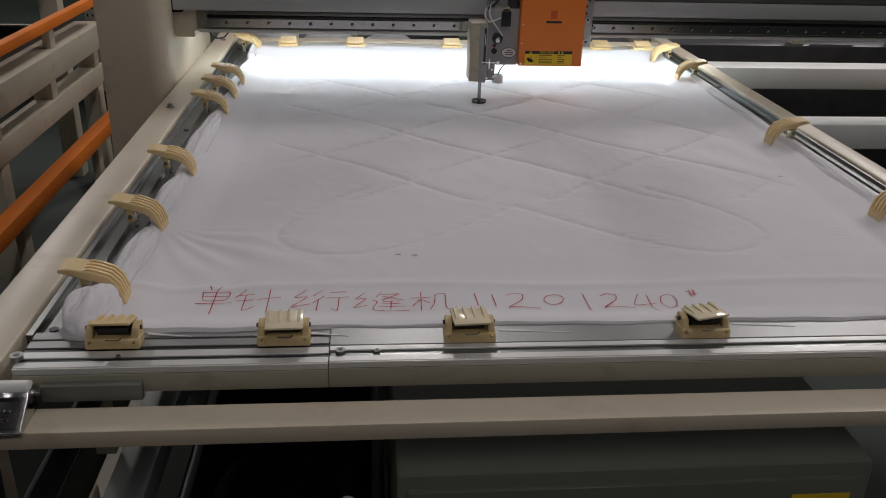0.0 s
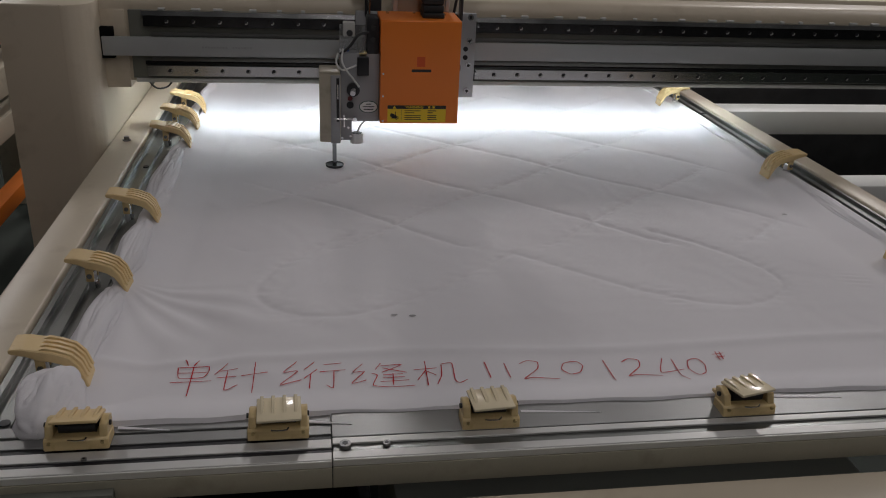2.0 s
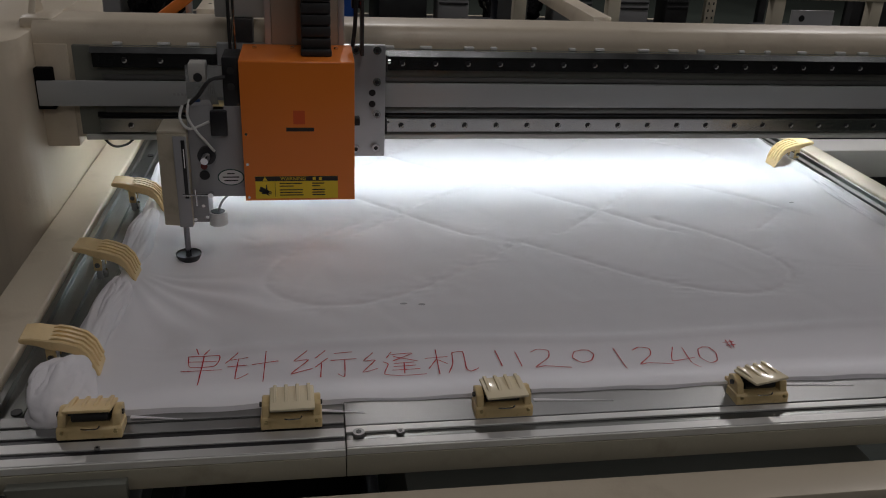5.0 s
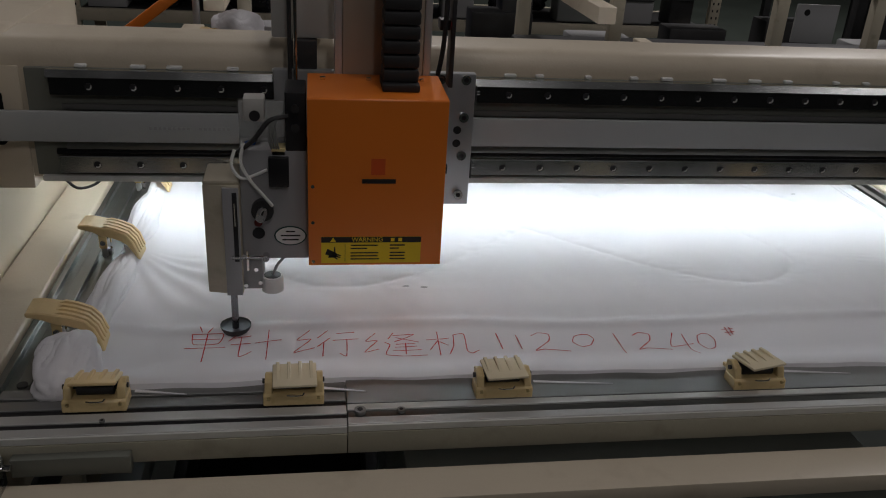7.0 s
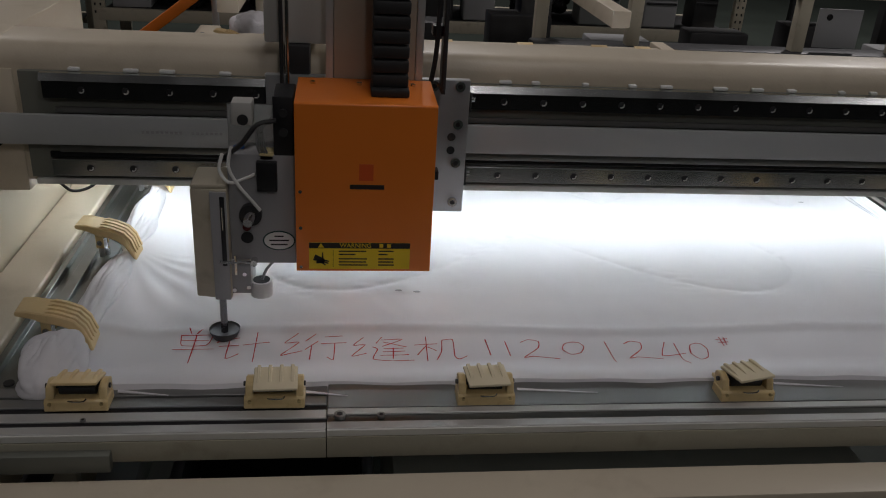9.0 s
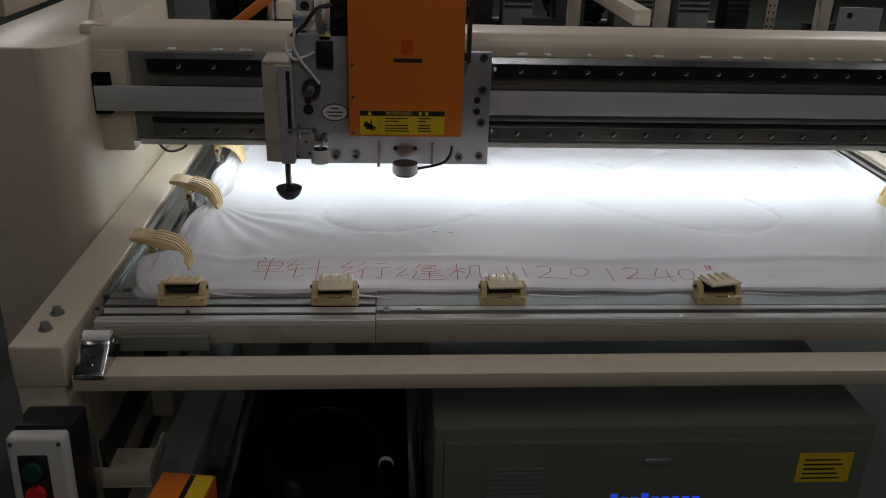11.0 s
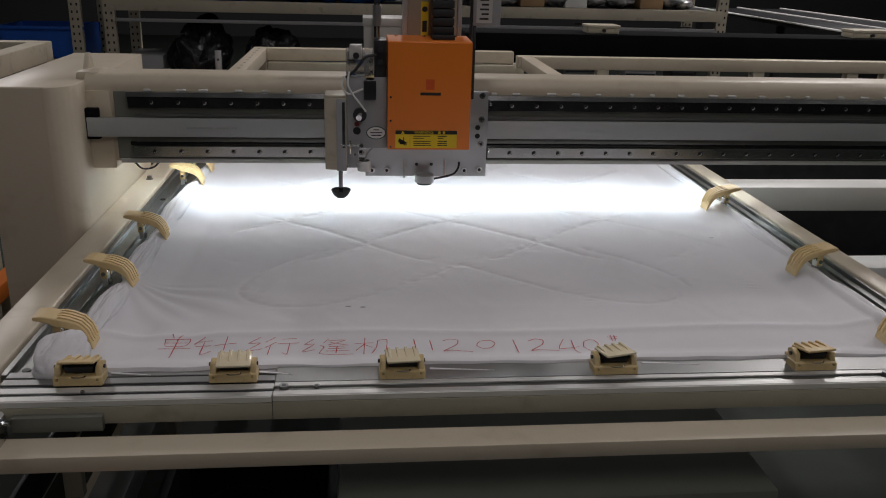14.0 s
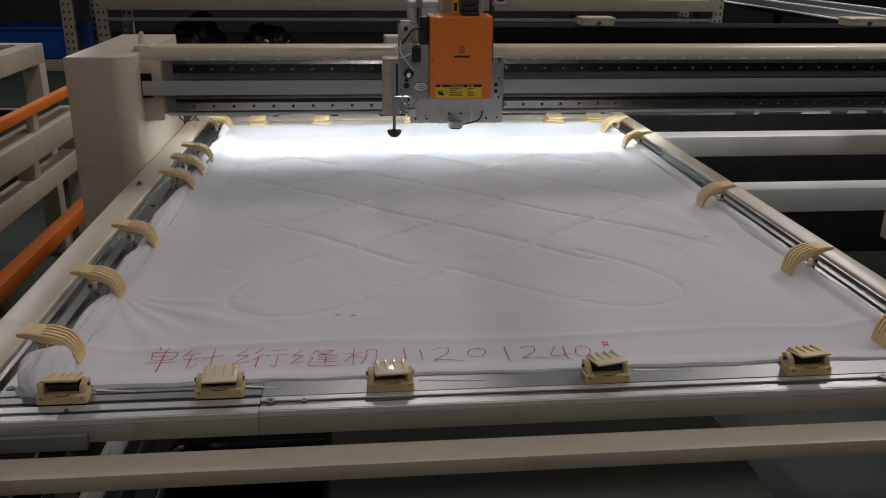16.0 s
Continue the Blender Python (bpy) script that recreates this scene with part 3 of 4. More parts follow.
for k, y in enumerate((0.172, 0.445, 0.730, 1.200, 1.365, 1.520, 1.99)):
    claw(y, 1, (2, -3, 1, 4, -2, 3, -4)[k])
for k, y in enumerate((0.135, 0.480, 0.965, 1.640, 1.905)):
    claw(y, -1, (-2, 3, 2, -3, 2)[k])
for x in (-0.12, 0.11, 0.445, 0.72, 0.978, 1.13):
    c = thing("back_clamp", "beige nylon clamp on the table's back rail", "clamp", pose(x, 2.01, Z), "clamps along the back rail")
    part("base", B(-0.035, 0.035, -0.03, 0.02, 0.0, 0.014, 0.002), BEIGE, c)
    part("lever", B(-0.028, 0.028, -0.035, 0.012, 0.02, 0.026, 0.002, m=pose(0, 0, 0.006, 14)), BEIGE, c)
# ---- the gantry: the bridge that travels along the table ----
gantry = thing("gantry", "cream enamelled travelling bridge with steel guide rails", "machine bridge", pose(0, 0, 0))
GX0, GX1 = -0.345, 2.42
arc = lambda cx, cz, r, a0, a1, n=6: [(cx + r * math.cos(radians(a0 + (a1 - a0) * i / n)), cz + r * math.sin(radians(a0 + (a1 - a0) * i / n))) for i in range(n + 1)]
part("bridge_beam", extrude([(0.022, 0.936), (0.150, 0.936)] + arc(0.120, 1.105, 0.03, 0, 90) + arc(0.052, 1.105, 0.03, 90, 180), "x", -0.3945, GX1), CREAM, gantry)
part("face_plate", B(GX0 + 0.0145, GX1, 0.010, 0.020, 0.944, 1.098, 0.001), FACE, gantry, "dark machined face between the rails")
# lip's pale colour carries the strip lamp's light along this edge
part("bottom_lip", B(GX0 + 0.02, GX1, 0.006, 0.0205, 0.934, 0.9435, 0.002), LIP, gantry)
part("strip_edge", B(GX0 + 0.06, GX1, 0.002, 0.0095, 0.985, 0.9955, 0.0005), ALU_SIDE, gantry)
part("rail_seat", extrude([(-0.0035, 1.0885), (0.0098, 1.0885), (0.0098, 1.0982), (0.0016, 1.0982)], "x", GX0 + 0.045, GX1), STEEL, gantry, "polished edge over the rail")
part("rail_seat", B(GX0 + 0.045, GX1, 0.004, 0.0098, 0.9765, 0.9845, 0.0005), mat("black_wiper_band", (0.012, 0.012, 0.013), 0.15), gantry, "glossy black band over the rail")
for zc in (0.963, 1.076):
    # upper rail's steel is darkened in colour for the dark hall it mirrors
    g = part("guide_rail", extrude([(0.010, zc - 0.0105), (0.010, zc + 0.0105), (0.0, zc + 0.0125), (-0.0015, zc + 0.0115), (-0.0015, zc - 0.0115), (0.0, zc - 0.0125)], "x", GX0 + 0.048, GX1), STEEL if zc < 1 else STEEL_DIMMED, gantry, "ground steel linear guide rail")
    hole = glint0 = None
    # pale part-ring that puts a lasting glint into each bolt hole
    crescent = bmesh.new()
    arcs = [[crescent.verts.new(((0.0036 + 0.0009 * math.cos(v)) * math.cos(u), -0.0009 * math.sin(v), (0.0036 + 0.0009 * math.cos(v)) * math.sin(u))) for v in [radians(60 * q) for q in range(6)]] for u in [radians(-130 + 18 * q) for q in range(10)]]
    for ra, rb in zip(arcs, arcs[1:]):
        for q in range(6):
            crescent.faces.new((ra[q], ra[(q + 1) % 6], rb[(q + 1) % 6], rb[q]))
    for k in range(44):
        bx = -0.2455 + 0.059 * k
        if hole is None:
            hole = part("bolt_hole", R((0, -0.0024, 0), (0, 0.0, 0), 0.0052, 14), BLACK, g)
            hole.location = (bx, 0, zc)
            hbase = hole
        else:
            h = hbase.copy()
            scene.collection.objects.link(h)
            h.parent = g
            h.location = (bx, 0, zc)
        rim = part("hole_glint", crescent, LIP, g) if glint0 is None else glint0.copy()
        if glint0 is None:
            glint0 = rim
        else:
            scene.collection.objects.link(rim)
            rim.parent = g
        rim.location = (bx, -0.0024, zc)
part("cover_strip", B(GX0 - 0.046, GX1, -0.003, 0.006, 0.997, 1.040, 0.001), BAND, gantry, "grey magnetic scale cover with a printed line")
part("strip_edge", B(GX0 + 0.06, GX1, 0.004, 0.0095, 1.042, 1.050, 0.0005), ALU_DARK, gantry)
for k in range(40):
    xx = GX0 + 0.08 + 0.066 * k + 0.01 * math.sin(k * 2.3)
    part("sealant_dab", B(xx, xx + 0.016 + 0.006 * math.sin(k), 0.012, 0.021, 1.0985, 1.1035, 0.002), WHITE, gantry)
for k in range(16):
    part("printed_mark", B(-0.17 + 0.0065 * k + (0.01 if k > 8 else 0), -0.166 + 0.0065 * k + (0.01 if k > 8 else 0), -0.0036, -0.003, 1.0165, 1.0205, 0), GREY, gantry)
part("lamp_housing", B(-0.31, 1.30, 0.232, 0.290, 0.942, 0.962, 0.001), ALU, gantry)
for lx in (-0.25, 0.27, 0.79, 1.25):
    part("lamp_bracket", B(lx, lx + 0.03, 0.1505, 0.240, 0.9625, 0.967, 0.001), ALU, gantry)
part("lamp_strip", B(-0.30, 1.29, 0.244, 0.278, 0.930, 0.9415, 0.002), LED, gantry, "bright white strip lamp under the bridge")


def column(x0, x1, inner, z0, z1):
    """The cream carriage at one end of the bridge, its inner front corner rounded."""
    r = 0.055
    if inner > 0:
        pr = [(x0, -0.088), (x1 - r, -0.088)] + arc(x1 - r, -0.088 + r, r, -90, 0) + [(x1, 0.56), (x0, 0.56)]
    else:
        pr = [(x1, -0.088), (x0 + r, -0.088)] + arc(x0 + r, -0.088 + r, r, 270, 180) + [(x0, 0.56), (x1, 0.56)]
    return extrude(pr, "z", z0, z1, 0.004, 2)


part("end_carriage", column(-0.580, -0.394, 1, 0.30, 1.12), CREAM, gantry, "tall cream sheet-metal end housing")
part("fairing", B(-0.395, -0.340, 0.0195, 0.148, 0.918, 1.098, 0.003, 2), CREAM, gantry)
part("slot_mouth", B(-0.3955, -0.366, 0.0005, 0.0205, 0.990, 1.060, 0.002), MATT, gantry)
part("lug", extrude([(0.050, 1.118), (0.125, 1.118), (0.108, 1.166), (0.098, 1.174), (0.088, 1.168)], "x", -0.408, -0.396, 0.002, 2), CREAM, gantry, "cream lifting lug on the bridge end")
part("web", B(-0.420, -0.360, 0.040, 0.125, 1.108, 1.1395, 0.012), CREAM, gantry)
part("end_carriage", column(2.40, 2.57, -1, 0.30, 1.12), CREAM, gantry)
part("wheel_truck", B(-0.54, -0.42, 0.0, 0.5, 0.18, 0.31, 0.006), DARK, gantry)
part("lower_beam", B(-0.40, 2.41, -0.150, -0.060, 0.640, 0.718, 0.005), PALE, gantry, "pale grey lower beam under the table")
part("lower_beam", B(-0.40, 2.41, 0.535, 0.64, 0.655, 0.735, 0.005), PALE, gantry, "pale grey lower beam under the table")
tube_path([(-0.30, 0.02, 0.935), (-0.285, 0.03, 0.915), (-0.265, 0.06, 0.912), (-0.25, 0.08, 0.93)], 0.0022, "cable", DARK, gantry)

# ---- the carriage plate that runs along the bridge ----
# its own zero: the plate's right edge, on the rail face
carriage = thing("head_carriage", "milled steel carriage plate with a vertical slide", "machine carriage", pose(0, 0, 0))
part("plate", B(-0.285, 0.0, -0.022, -0.008, 0.911, 1.111, 0.0015), PLATE, carriage)
for px, pz in ((-0.016, 0.928), (-0.052, 0.926), (-0.235, 0.926), (-0.270, 0.926), (-0.015, 1.103), (-0.015, 1.048), (-0.015, 0.990), (-0.052, 1.103)):
    s = part("cap_screw", R((px, -0.022, pz), (px, -0.027, pz), 0.0072, 18), STEEL, carriage)
    part("socket", R((px, -0.0265, pz), (px, -0.0274, pz), 0.0038, 6), BLACK, s)
for pz in (1.028, 1.008):
    part("hole", R((-0.023, -0.021, pz), (-0.023, -0.0226, pz), 0.006, 16), BLACK, carriage)
for px, pz in ((-0.13, 0.940), (-0.165, 0.940)):
    part("hole", R((px, -0.021, pz), (px, -0.0226, pz), 0.004, 12), DARK, carriage)
for zc in (0.963, 1.076):
    part("bearing_block", B(-0.27, -0.002, -0.010, 0.008, zc - 0.016, zc + 0.016, 0.001), DARK, carriage)
    part("nipple", R((0.0, -0.004, zc + 0.004), (0.010, -0.004, zc + 0.004), 0.004, 10), STEEL, carriage)
    part("end_seal", B(-0.001, 0.005, -0.011, 0.008, zc - 0.014, zc + 0.014, 0.001), RUBBER, carriage)
part("motor", R((-0.148, -0.05, 0.905), (-0.148, -0.05, 0.922), 0.0225, 24), PLATE, carriage, "round motor end below the plate")
part("motor_cap", R((-0.148, -0.05, 0.900), (-0.148, -0.05, 0.9055), 0.017, 24, 0.0215), DARK, carriage)
for px in (-0.195, -0.10):
    part("guide_pin", R((px, -0.04, 0.912), (px, -0.04, 0.955), 0.003, 10), WHITE, carriage)
tube_path([(-0.066, -0.04, 0.950), (-0.070, -0.047, 0.935), (-0.085, -0.052, 0.922), (-0.128, -0.052, 0.912)], 0.0025, "cable", RUBBER, carriage)
tube_path([(-0.045, -0.05, 1.45), (-0.052, -0.055, 1.25), (-0.054, -0.050, 1.16), (-0.058, -0.035, 1.112)], 0.0035, "cable", RUBBER, carriage)
part("sensor", B(-0.060, -0.044, -0.048, -0.024, 1.176, 1.190, 0.001), BLACK, carriage)
part("indicator", R((-0.052, -0.0475, 1.183), (-0.052, -0.0485, 1.183), 0.0018, 8), REDLED, carriage)
rb = part("rear_box", B(-0.287, -0.198, 0.0, 0.10, 1.150, 1.264, 0.003), LGREY, carriage, "pale grey box behind the slide")
part("lid", B(-0.289, -0.196, -0.002, 0.102, 1.252, 1.270, 0.002), LGREY, rb)
part("bracket", B(-0.26, -0.225, -0.015, 0.03, 1.10, 1.150, 0.001), DARK, rb)
for sx in (-0.262, -0.254):
    part("oil_pipe", R((sx, -0.03, 1.10), (sx, -0.03, 1.50), 0.0028, 8), RUBBER if sx < -0.26 else STEEL, carriage)
part("oil_cup", R((-0.258, -0.03, 1.255), (-0.258, -0.03, 1.30), 0.010, 14), PLATE, carriage)
lab = part("warning_plate", B(-0.063, 0.037, -0.070, -0.068, 1.338, 1.415, 0.0005), YELLOW, carriage, "yellow warning plate")
part("plate_arm", B(-0.075, 0.02, -0.068, -0.060, 1.345, 1.40, 0.001), DARK, carriage)
part("sign_ring", R((-0.038, -0.0702, 1.372), (-0.038, -0.0708, 1.372), 0.016, 20), RED, lab)
part("sign_disc", R((-0.038, -0.0708, 1.372), (-0.038, -0.0712, 1.372), 0.013, 20), YELLOW, lab)
part("sign_slash", B(-0.013, 0.013, -0.0005, 0.0, -0.0015, 0.0015, 0, m=pose(-0.038, -0.0713, 1.372, 0, 45, 0)), RED, lab)
for i in range(4):
    part("printed_bar", B(-0.012, 0.028 - 0.006 * (i % 2), -0.0706, -0.0702, 1.352 + 0.011 * i, 1.3545 + 0.011 * i, 0), RED, lab)
drv = part("drive_box", B(-0.048, 0.013, -0.062, -0.024, 1.262, 1.336, 0.002), GREY, carriage, "grey drive box with a printed white face")
part("printed_face", B(-0.041, -0.006, -0.0627, -0.062, 1.268, 1.330, 0), LGREY, drv)
for i in range(5):
    part("printed_bar", B(-0.034 + 0.004 * (i % 2), -0.014, -0.0632, -0.0627, 1.275 + 0.010 * i, 1.279 + 0.010 * i, 0), LABEL_BLACK, drv)
part("post", B(-0.046, -0.040, -0.06, -0.03, 1.10, 1.262, 0.001), DARK, drv)

# ---- the sewing head, which slides up and down ----
# its own zero: bottom edge of the orange cover, at the carriage's right edge
head = thing("sewing_head", "orange-covered sewing head with grey plate and presser foot", "sewing head", pose(0, 0, 0))
OX0, OX1, OY, OH = -0.238, -0.062, -0.180, 0.226
bm = extrude([(OY, 0.0), (-0.066, 0.0), (-0.066, OH + 0.004), (OY + 0.006, OH + 0.0012)] + arc(OY + 0.003, OH - 0.002, 0.003, 90, 180, 4), "x", OX0, OX1, 0.0012, 2)
cover = part("cover", bm, ORANGE, head, "orange enamelled sheet-metal cover")
for sz in (0.006, 0.062, 0.112):
    part("screw", R((OX0 + 0.006, OY + 0.001, sz), (OX0 + 0.006, OY - 0.0012, sz), 0.0023, 12), CHROME, cover)
for sx in (0.02, 0.08, 0.15):
    part("screw", R((OX0 + sx, OY + 0.085, OH + 0.003), (OX0 + sx, OY + 0.085, OH + 0.0065), 0.0035, 12), CHROME, cover)
stick = part("warning_sticker", B(OX0 + 0.0165, OX0 + 0.1485, OY - 0.0006, OY, 0.0035, 0.0415, 0), YELLOW, head, "yellow warning sticker with a black hand sign")
part("black_band", B(OX0 + 0.0165, OX0 + 0.1485, OY - 0.0009, OY - 0.0006, 0.0335, 0.0415, 0), LABEL_BLACK, stick)
words("WARNING", 0.0085, YELLOW, stick, pose(OX0 + 0.077, OY - 0.0011, 0.0375, 90, 0, 0))
bm = bmesh.new()
vs = [bm.verts.new((OX0 + 0.032 + a, OY - 0.0011, 0.0375 + b)) for a, b in ((-0.004, -0.003), (0.004, -0.003), (0, 0.0035))]
bm.faces.new(vs)
part("warning_triangle", bm, YELLOW, stick)
for i in range(2):
    part("printed_bar", B(OX0 + 0.108 + 0.010 * i, OX0 + 0.113 + 0.010 * i, OY - 0.0012, OY - 0.0009, 0.0350, 0.0400, 0), YELLOW, stick)
bm = bmesh.new()
hx, hz = OX0 + 0.032, 0.0165
for a0, b0, a1, b1, w in ((-0.009, 0.004, 0.004, -0.001, 0.0045), (-0.006, -0.002, 0.004, -0.003, 0.003), (0.002, 0.0, 0.0105, -0.002, 0.0013), (0.002, -0.002, 0.0095, -0.005, 0.0013), (0.0, -0.003, 0.006, -0.0075, 0.0013), (0.002, 0.0, 0.002, 0.011, 0.0013)):
    d = Vector((a1 - a0, 0, b1 - b0)).normalized()
    n = Vector((-d.z, 0, d.x)) * w
    p, q = Vector((hx + a0, OY - 0.0010, hz + b0)), Vector((hx + a1, OY - 0.0010, hz + b1))
    bm.faces.new([bm.verts.new(v) for v in (p + n, p - n, q - n * 0.6, q + n * 0.6)])
part("hand_sign", bm, LABEL_BLACK, stick)
part("sign_line", B(OX0 + 0.0475, OX0 + 0.048, OY - 0.0009, OY - 0.0006, 0.006, 0.031, 0), LABEL_BLACK, stick)
for i, (a, w) in enumerate(((0.055, 0.036), (0.055, 0.022), (0.055, 0.037), (0.055, 0.036), (0.055, 0.038))):
    zz = 0.0285 - i * 0.0045 - (0.002 if i > 1 else 0)
    part("printed_bar", B(OX0 + a, OX0 + a + w, OY - 0.0009, OY - 0.0006, zz, zz + 0.0016, 0), LABEL_BLACK, stick)
    part("printed_bar", B(OX0 + 0.107, OX0 + 0.107 + w * 0.55, OY - 0.0009, OY - 0.0006, zz, zz + 0.0018, 0), LABEL_BLACK, stick)
part("emblem", B(OX0 + 0.080, OX0 + 0.098, OY - 0.0005, OY, 0.128, 0.150, 0), mat("red_emblem", (0.70, 0.10, 0.02), 0.4), head, "red square emblem")
part("emblem_bar", B(OX0 + 0.0685, OX0 + 0.112, OY - 0.0005, OY, 0.1165, 0.1225, 0), LABEL_BLACK, head, "dark bar of lettering under the emblem")
part("side_plate", B(-0.325, OX0, -0.150, -0.090, -0.004, 0.150, 0.002), GREY, head, "grey side plate of the sewing head")
part("front_housing", extrude([(-0.372, -0.158), (-0.337, -0.165), (-0.325, -0.165), (-0.325, -0.09), (-0.372, -0.09)], "z", -0.050, 0.106, 0.002, 2), CREAM_OLD, head, "cream needle-bar housing")
part("housing_top", B(-0.3715, -0.3255, -0.160, -0.092, 0.105, 0.112, 0.003), CREAM_OLD, head)
part("needle_slot", B(-0.3345, -0.3285, -0.1678, -0.164, 0.000, 0.098, 0.0005), BLACK, head)
part("needle_guide", B(-0.3470, -0.3262, -0.1668, -0.158, -0.051, 0.104, 0.001), GREY, head)
part("take_up_lever", R((-0.3315, -0.168, 0.052), (-0.3315, -0.168, 0.084), 0.0015, 8), CHROME, head)
presser = part("presser_bar", R((-0.3395, -0.152, -0.098), (-0.3395, -0.152, 0.0), 0.0048, 14), DARKCHROME, head, "steel presser bar that slides in the housing")
bm = bmesh.new()
n, prof = 24, [(0.006, -0.096), (0.0195, -0.0935), (0.0212, -0.091), (0.0208, -0.094), (0.0165, -0.103), (0.010, -0.109), (0.0, -0.110)]
rings = [[bm.verts.new((-0.3395 + r * math.cos(2 * math.pi * k / n), -0.152 + r * math.sin(2 * math.pi * k / n), z)) for k in range(n)] for r, z in prof[:-1]]
for a, b in zip(rings, rings[1:]):
    for k in range(n):
        bm.faces.new((a[k], a[(k + 1) % n], b[(k + 1) % n], b[k]))
tip = bm.verts.new((-0.3395, -0.152, prof[-1][1]))
for k in range(n):
    bm.faces.new((rings[-1][k], rings[-1][(k + 1) % n], tip))
bm.faces.new(rings[0][::-1])
part("presser_foot", bm, DARK, presser, "dark bowl-shaped presser foot")
part("bracket", B(-0.327, -0.300, -0.157, -0.10, -0.046, 0.002, 0.001), GREY, head)
for bx, bz in ((-0.308, -0.016), (-0.303, -0.036), (-0.322, -0.040)):
    part("screw", R((bx, -0.1565, bz), (bx, -0.160, bz), 0.0028, 10), CHROME, head)
part("thread_guide", R((-0.338, -0.168, 0.006), (-0.292, -0.168, 0.006), 0.0022, 10), STEEL, head)
part("thread_guide_post", R((-0.318, -0.168, -0.012), (-0.318, -0.168, 0.016), 0.0018, 10), CHROME, head)
part("guide_knob", R((-0.294, -0.172, 0.006), (-0.294, -0.160, 0.006), 0.0045, 12), CHROME, head)
tens = part("tension_disc", R((-0.297, -0.151, 0.070), (-0.297, -0.162, 0.070), 0.0145, 24), DARK, head, "thread tension discs")
part("tension_knob", R((-0.297, -0.162, 0.070), (-0.299, -0.180, 0.067), 0.0085, 18, 0.006), CHROME, tens)
part("hole", R((-0.3035, -0.1495, 0.034), (-0.3035, -0.1508, 0.034), 0.0082, 18), BLACK, head)
part("hole", R((-0.3035, -0.1495, 0.049), (-0.3035, -0.1508, 0.049), 0.0055, 18), mat("dark_red_plug", (0.16, 0.015, 0.015), 0.4), head)
oval = bmesh.new()
bmesh.ops.create_cone(oval, cap_ends=True, segments=32, radius1=0.0195, radius2=0.0195, depth=0.001, matrix=pose(-0.262, -0.1506, 0.030) @ pose(0, 0, 0, 90) @ Matrix.Diagonal((1, 0.64, 1, 1)))
rim_bm = bmesh.new()
bmesh.ops.create_cone(rim_bm, cap_ends=True, segments=32, radius1=0.0215, radius2=0.0215, depth=0.0008, matrix=pose(-0.262, -0.1503, 0.030) @ pose(0, 0, 0, 90) @ Matrix.Diagonal((1, 0.66, 1, 1)))
part("oval_rim", rim_bm, GREEN, head)
ov = part("oval_plate", oval, WHITE, head, "oval white type plate with a dark rim")
for i, w in enumerate((0.012, 0.026, 0.022)):
    part("printed_bar", B(-0.262 - w / 2, -0.262 + w / 2, -0.1514, -0.1511, 0.0355 - i * 0.006, 0.0375 - i * 0.006, 0), LABEL_BLACK, ov)
part("ring_lamp", R((-0.288, -0.140, -0.056), (-0.288, -0.140, -0.034), 0.0150, 24), WHITE, head, "small white round sensor")
part("ring_lamp_top", R((-0.288, -0.140, -0.0345), (-0.288, -0.140, -0.0332), 0.0115, 20), DARK, head)
tube_path([(-0.288, -0.140, -0.036), (-0.280, -0.142, -0.016), (-0.266, -0.135, -0.002), (-0.262, -0.12, 0.006)], 0.002, "cable", GREY, head)
part("valve_block", B(-0.288, -0.262, -0.158, -0.118, 0.102, 0.142, 0.0015), BLACK, head)
part("valve_top", B(-0.284, -0.266, -0.150, -0.126, 0.142, 0.152, 0.001), TAPE, head)
part("motor_block", B(-0.266, -0.240, -0.150, -0.085, 0.148, 0.226, 0.002), BLACK, head, "black motor block")
for k in (0.205, 0.180):
    part("screw", R((-0.253, -0.1495, k), (-0.253, -0.1535, k), 0.0055, 12), DARK, head)
part("top_bracket", B(-0.318, -0.292, -0.140, -0.112, 0.184, 0.214, 0.002), LGREY, head)
part("bracket_eye", R((-0.304, -0.142, 0.192), (-0.304, -0.138, 0.192), 0.007, 14), DARK, head)
part("acrylic_plate", B(-0.326, -0.268, -0.118, -0.114, 0.13, 0.206, 0.001), GLASS, head, "clear acrylic plate")
part("oil_bulb", R((-0.312, -0.125, 0.13), (-0.312, -0.125, 0.152), 0.0075, 14), mat("blue_oil", (0.05, 0.12, 0.35), 0.2), head)
tube_path([(-0.262, -0.15, 0.195), (-0.285, -0.155, 0.19), (-0.305, -0.155, 0.165), (-0.325, -0.15, 0.148)], 0.0032, "cable", RUBBER, head)
tube_path([(-0.330, -0.15, 0.150), (-0.334, -0.155, 0.130), (-0.322, -0.16, 0.115), (-0.305, -0.155, 0.118), (-0.29, -0.155, 0.125)], 0.0022, "thread_tube", WHITE, head)
tube_path([(-0.318, -0.152, 0.16), (-0.322, -0.158, 0.135), (-0.310, -0.162, 0.112), (-0.297, -0.164, 0.096), (-0.284, -0.162, 0.078)], 0.0022, "thread_tube", WHITE, head)
for i in range(4):
    tube_path([(-0.268, -0.15, 0.200 - 0.003 * i), (-0.278 - 0.002 * i, -0.156, 0.188), (-0.277 - 0.003 * i, -0.155, 0.165), (-0.274 - 0.003 * i, -0.148, 0.150)], 0.0013, "wire", BLUEGREY, head)
part("sensor", B(OX1, OX1 + 0.012, -0.12, -0.10, 0.108, 0.120, 0.001), BLACK, head)
chain = part("cable_chain", B(-0.144, -0.096, -0.150, -0.095, OH + 0.002, OH + 0.012, 0.002), RUBBER, head, "black plastic cable chain")
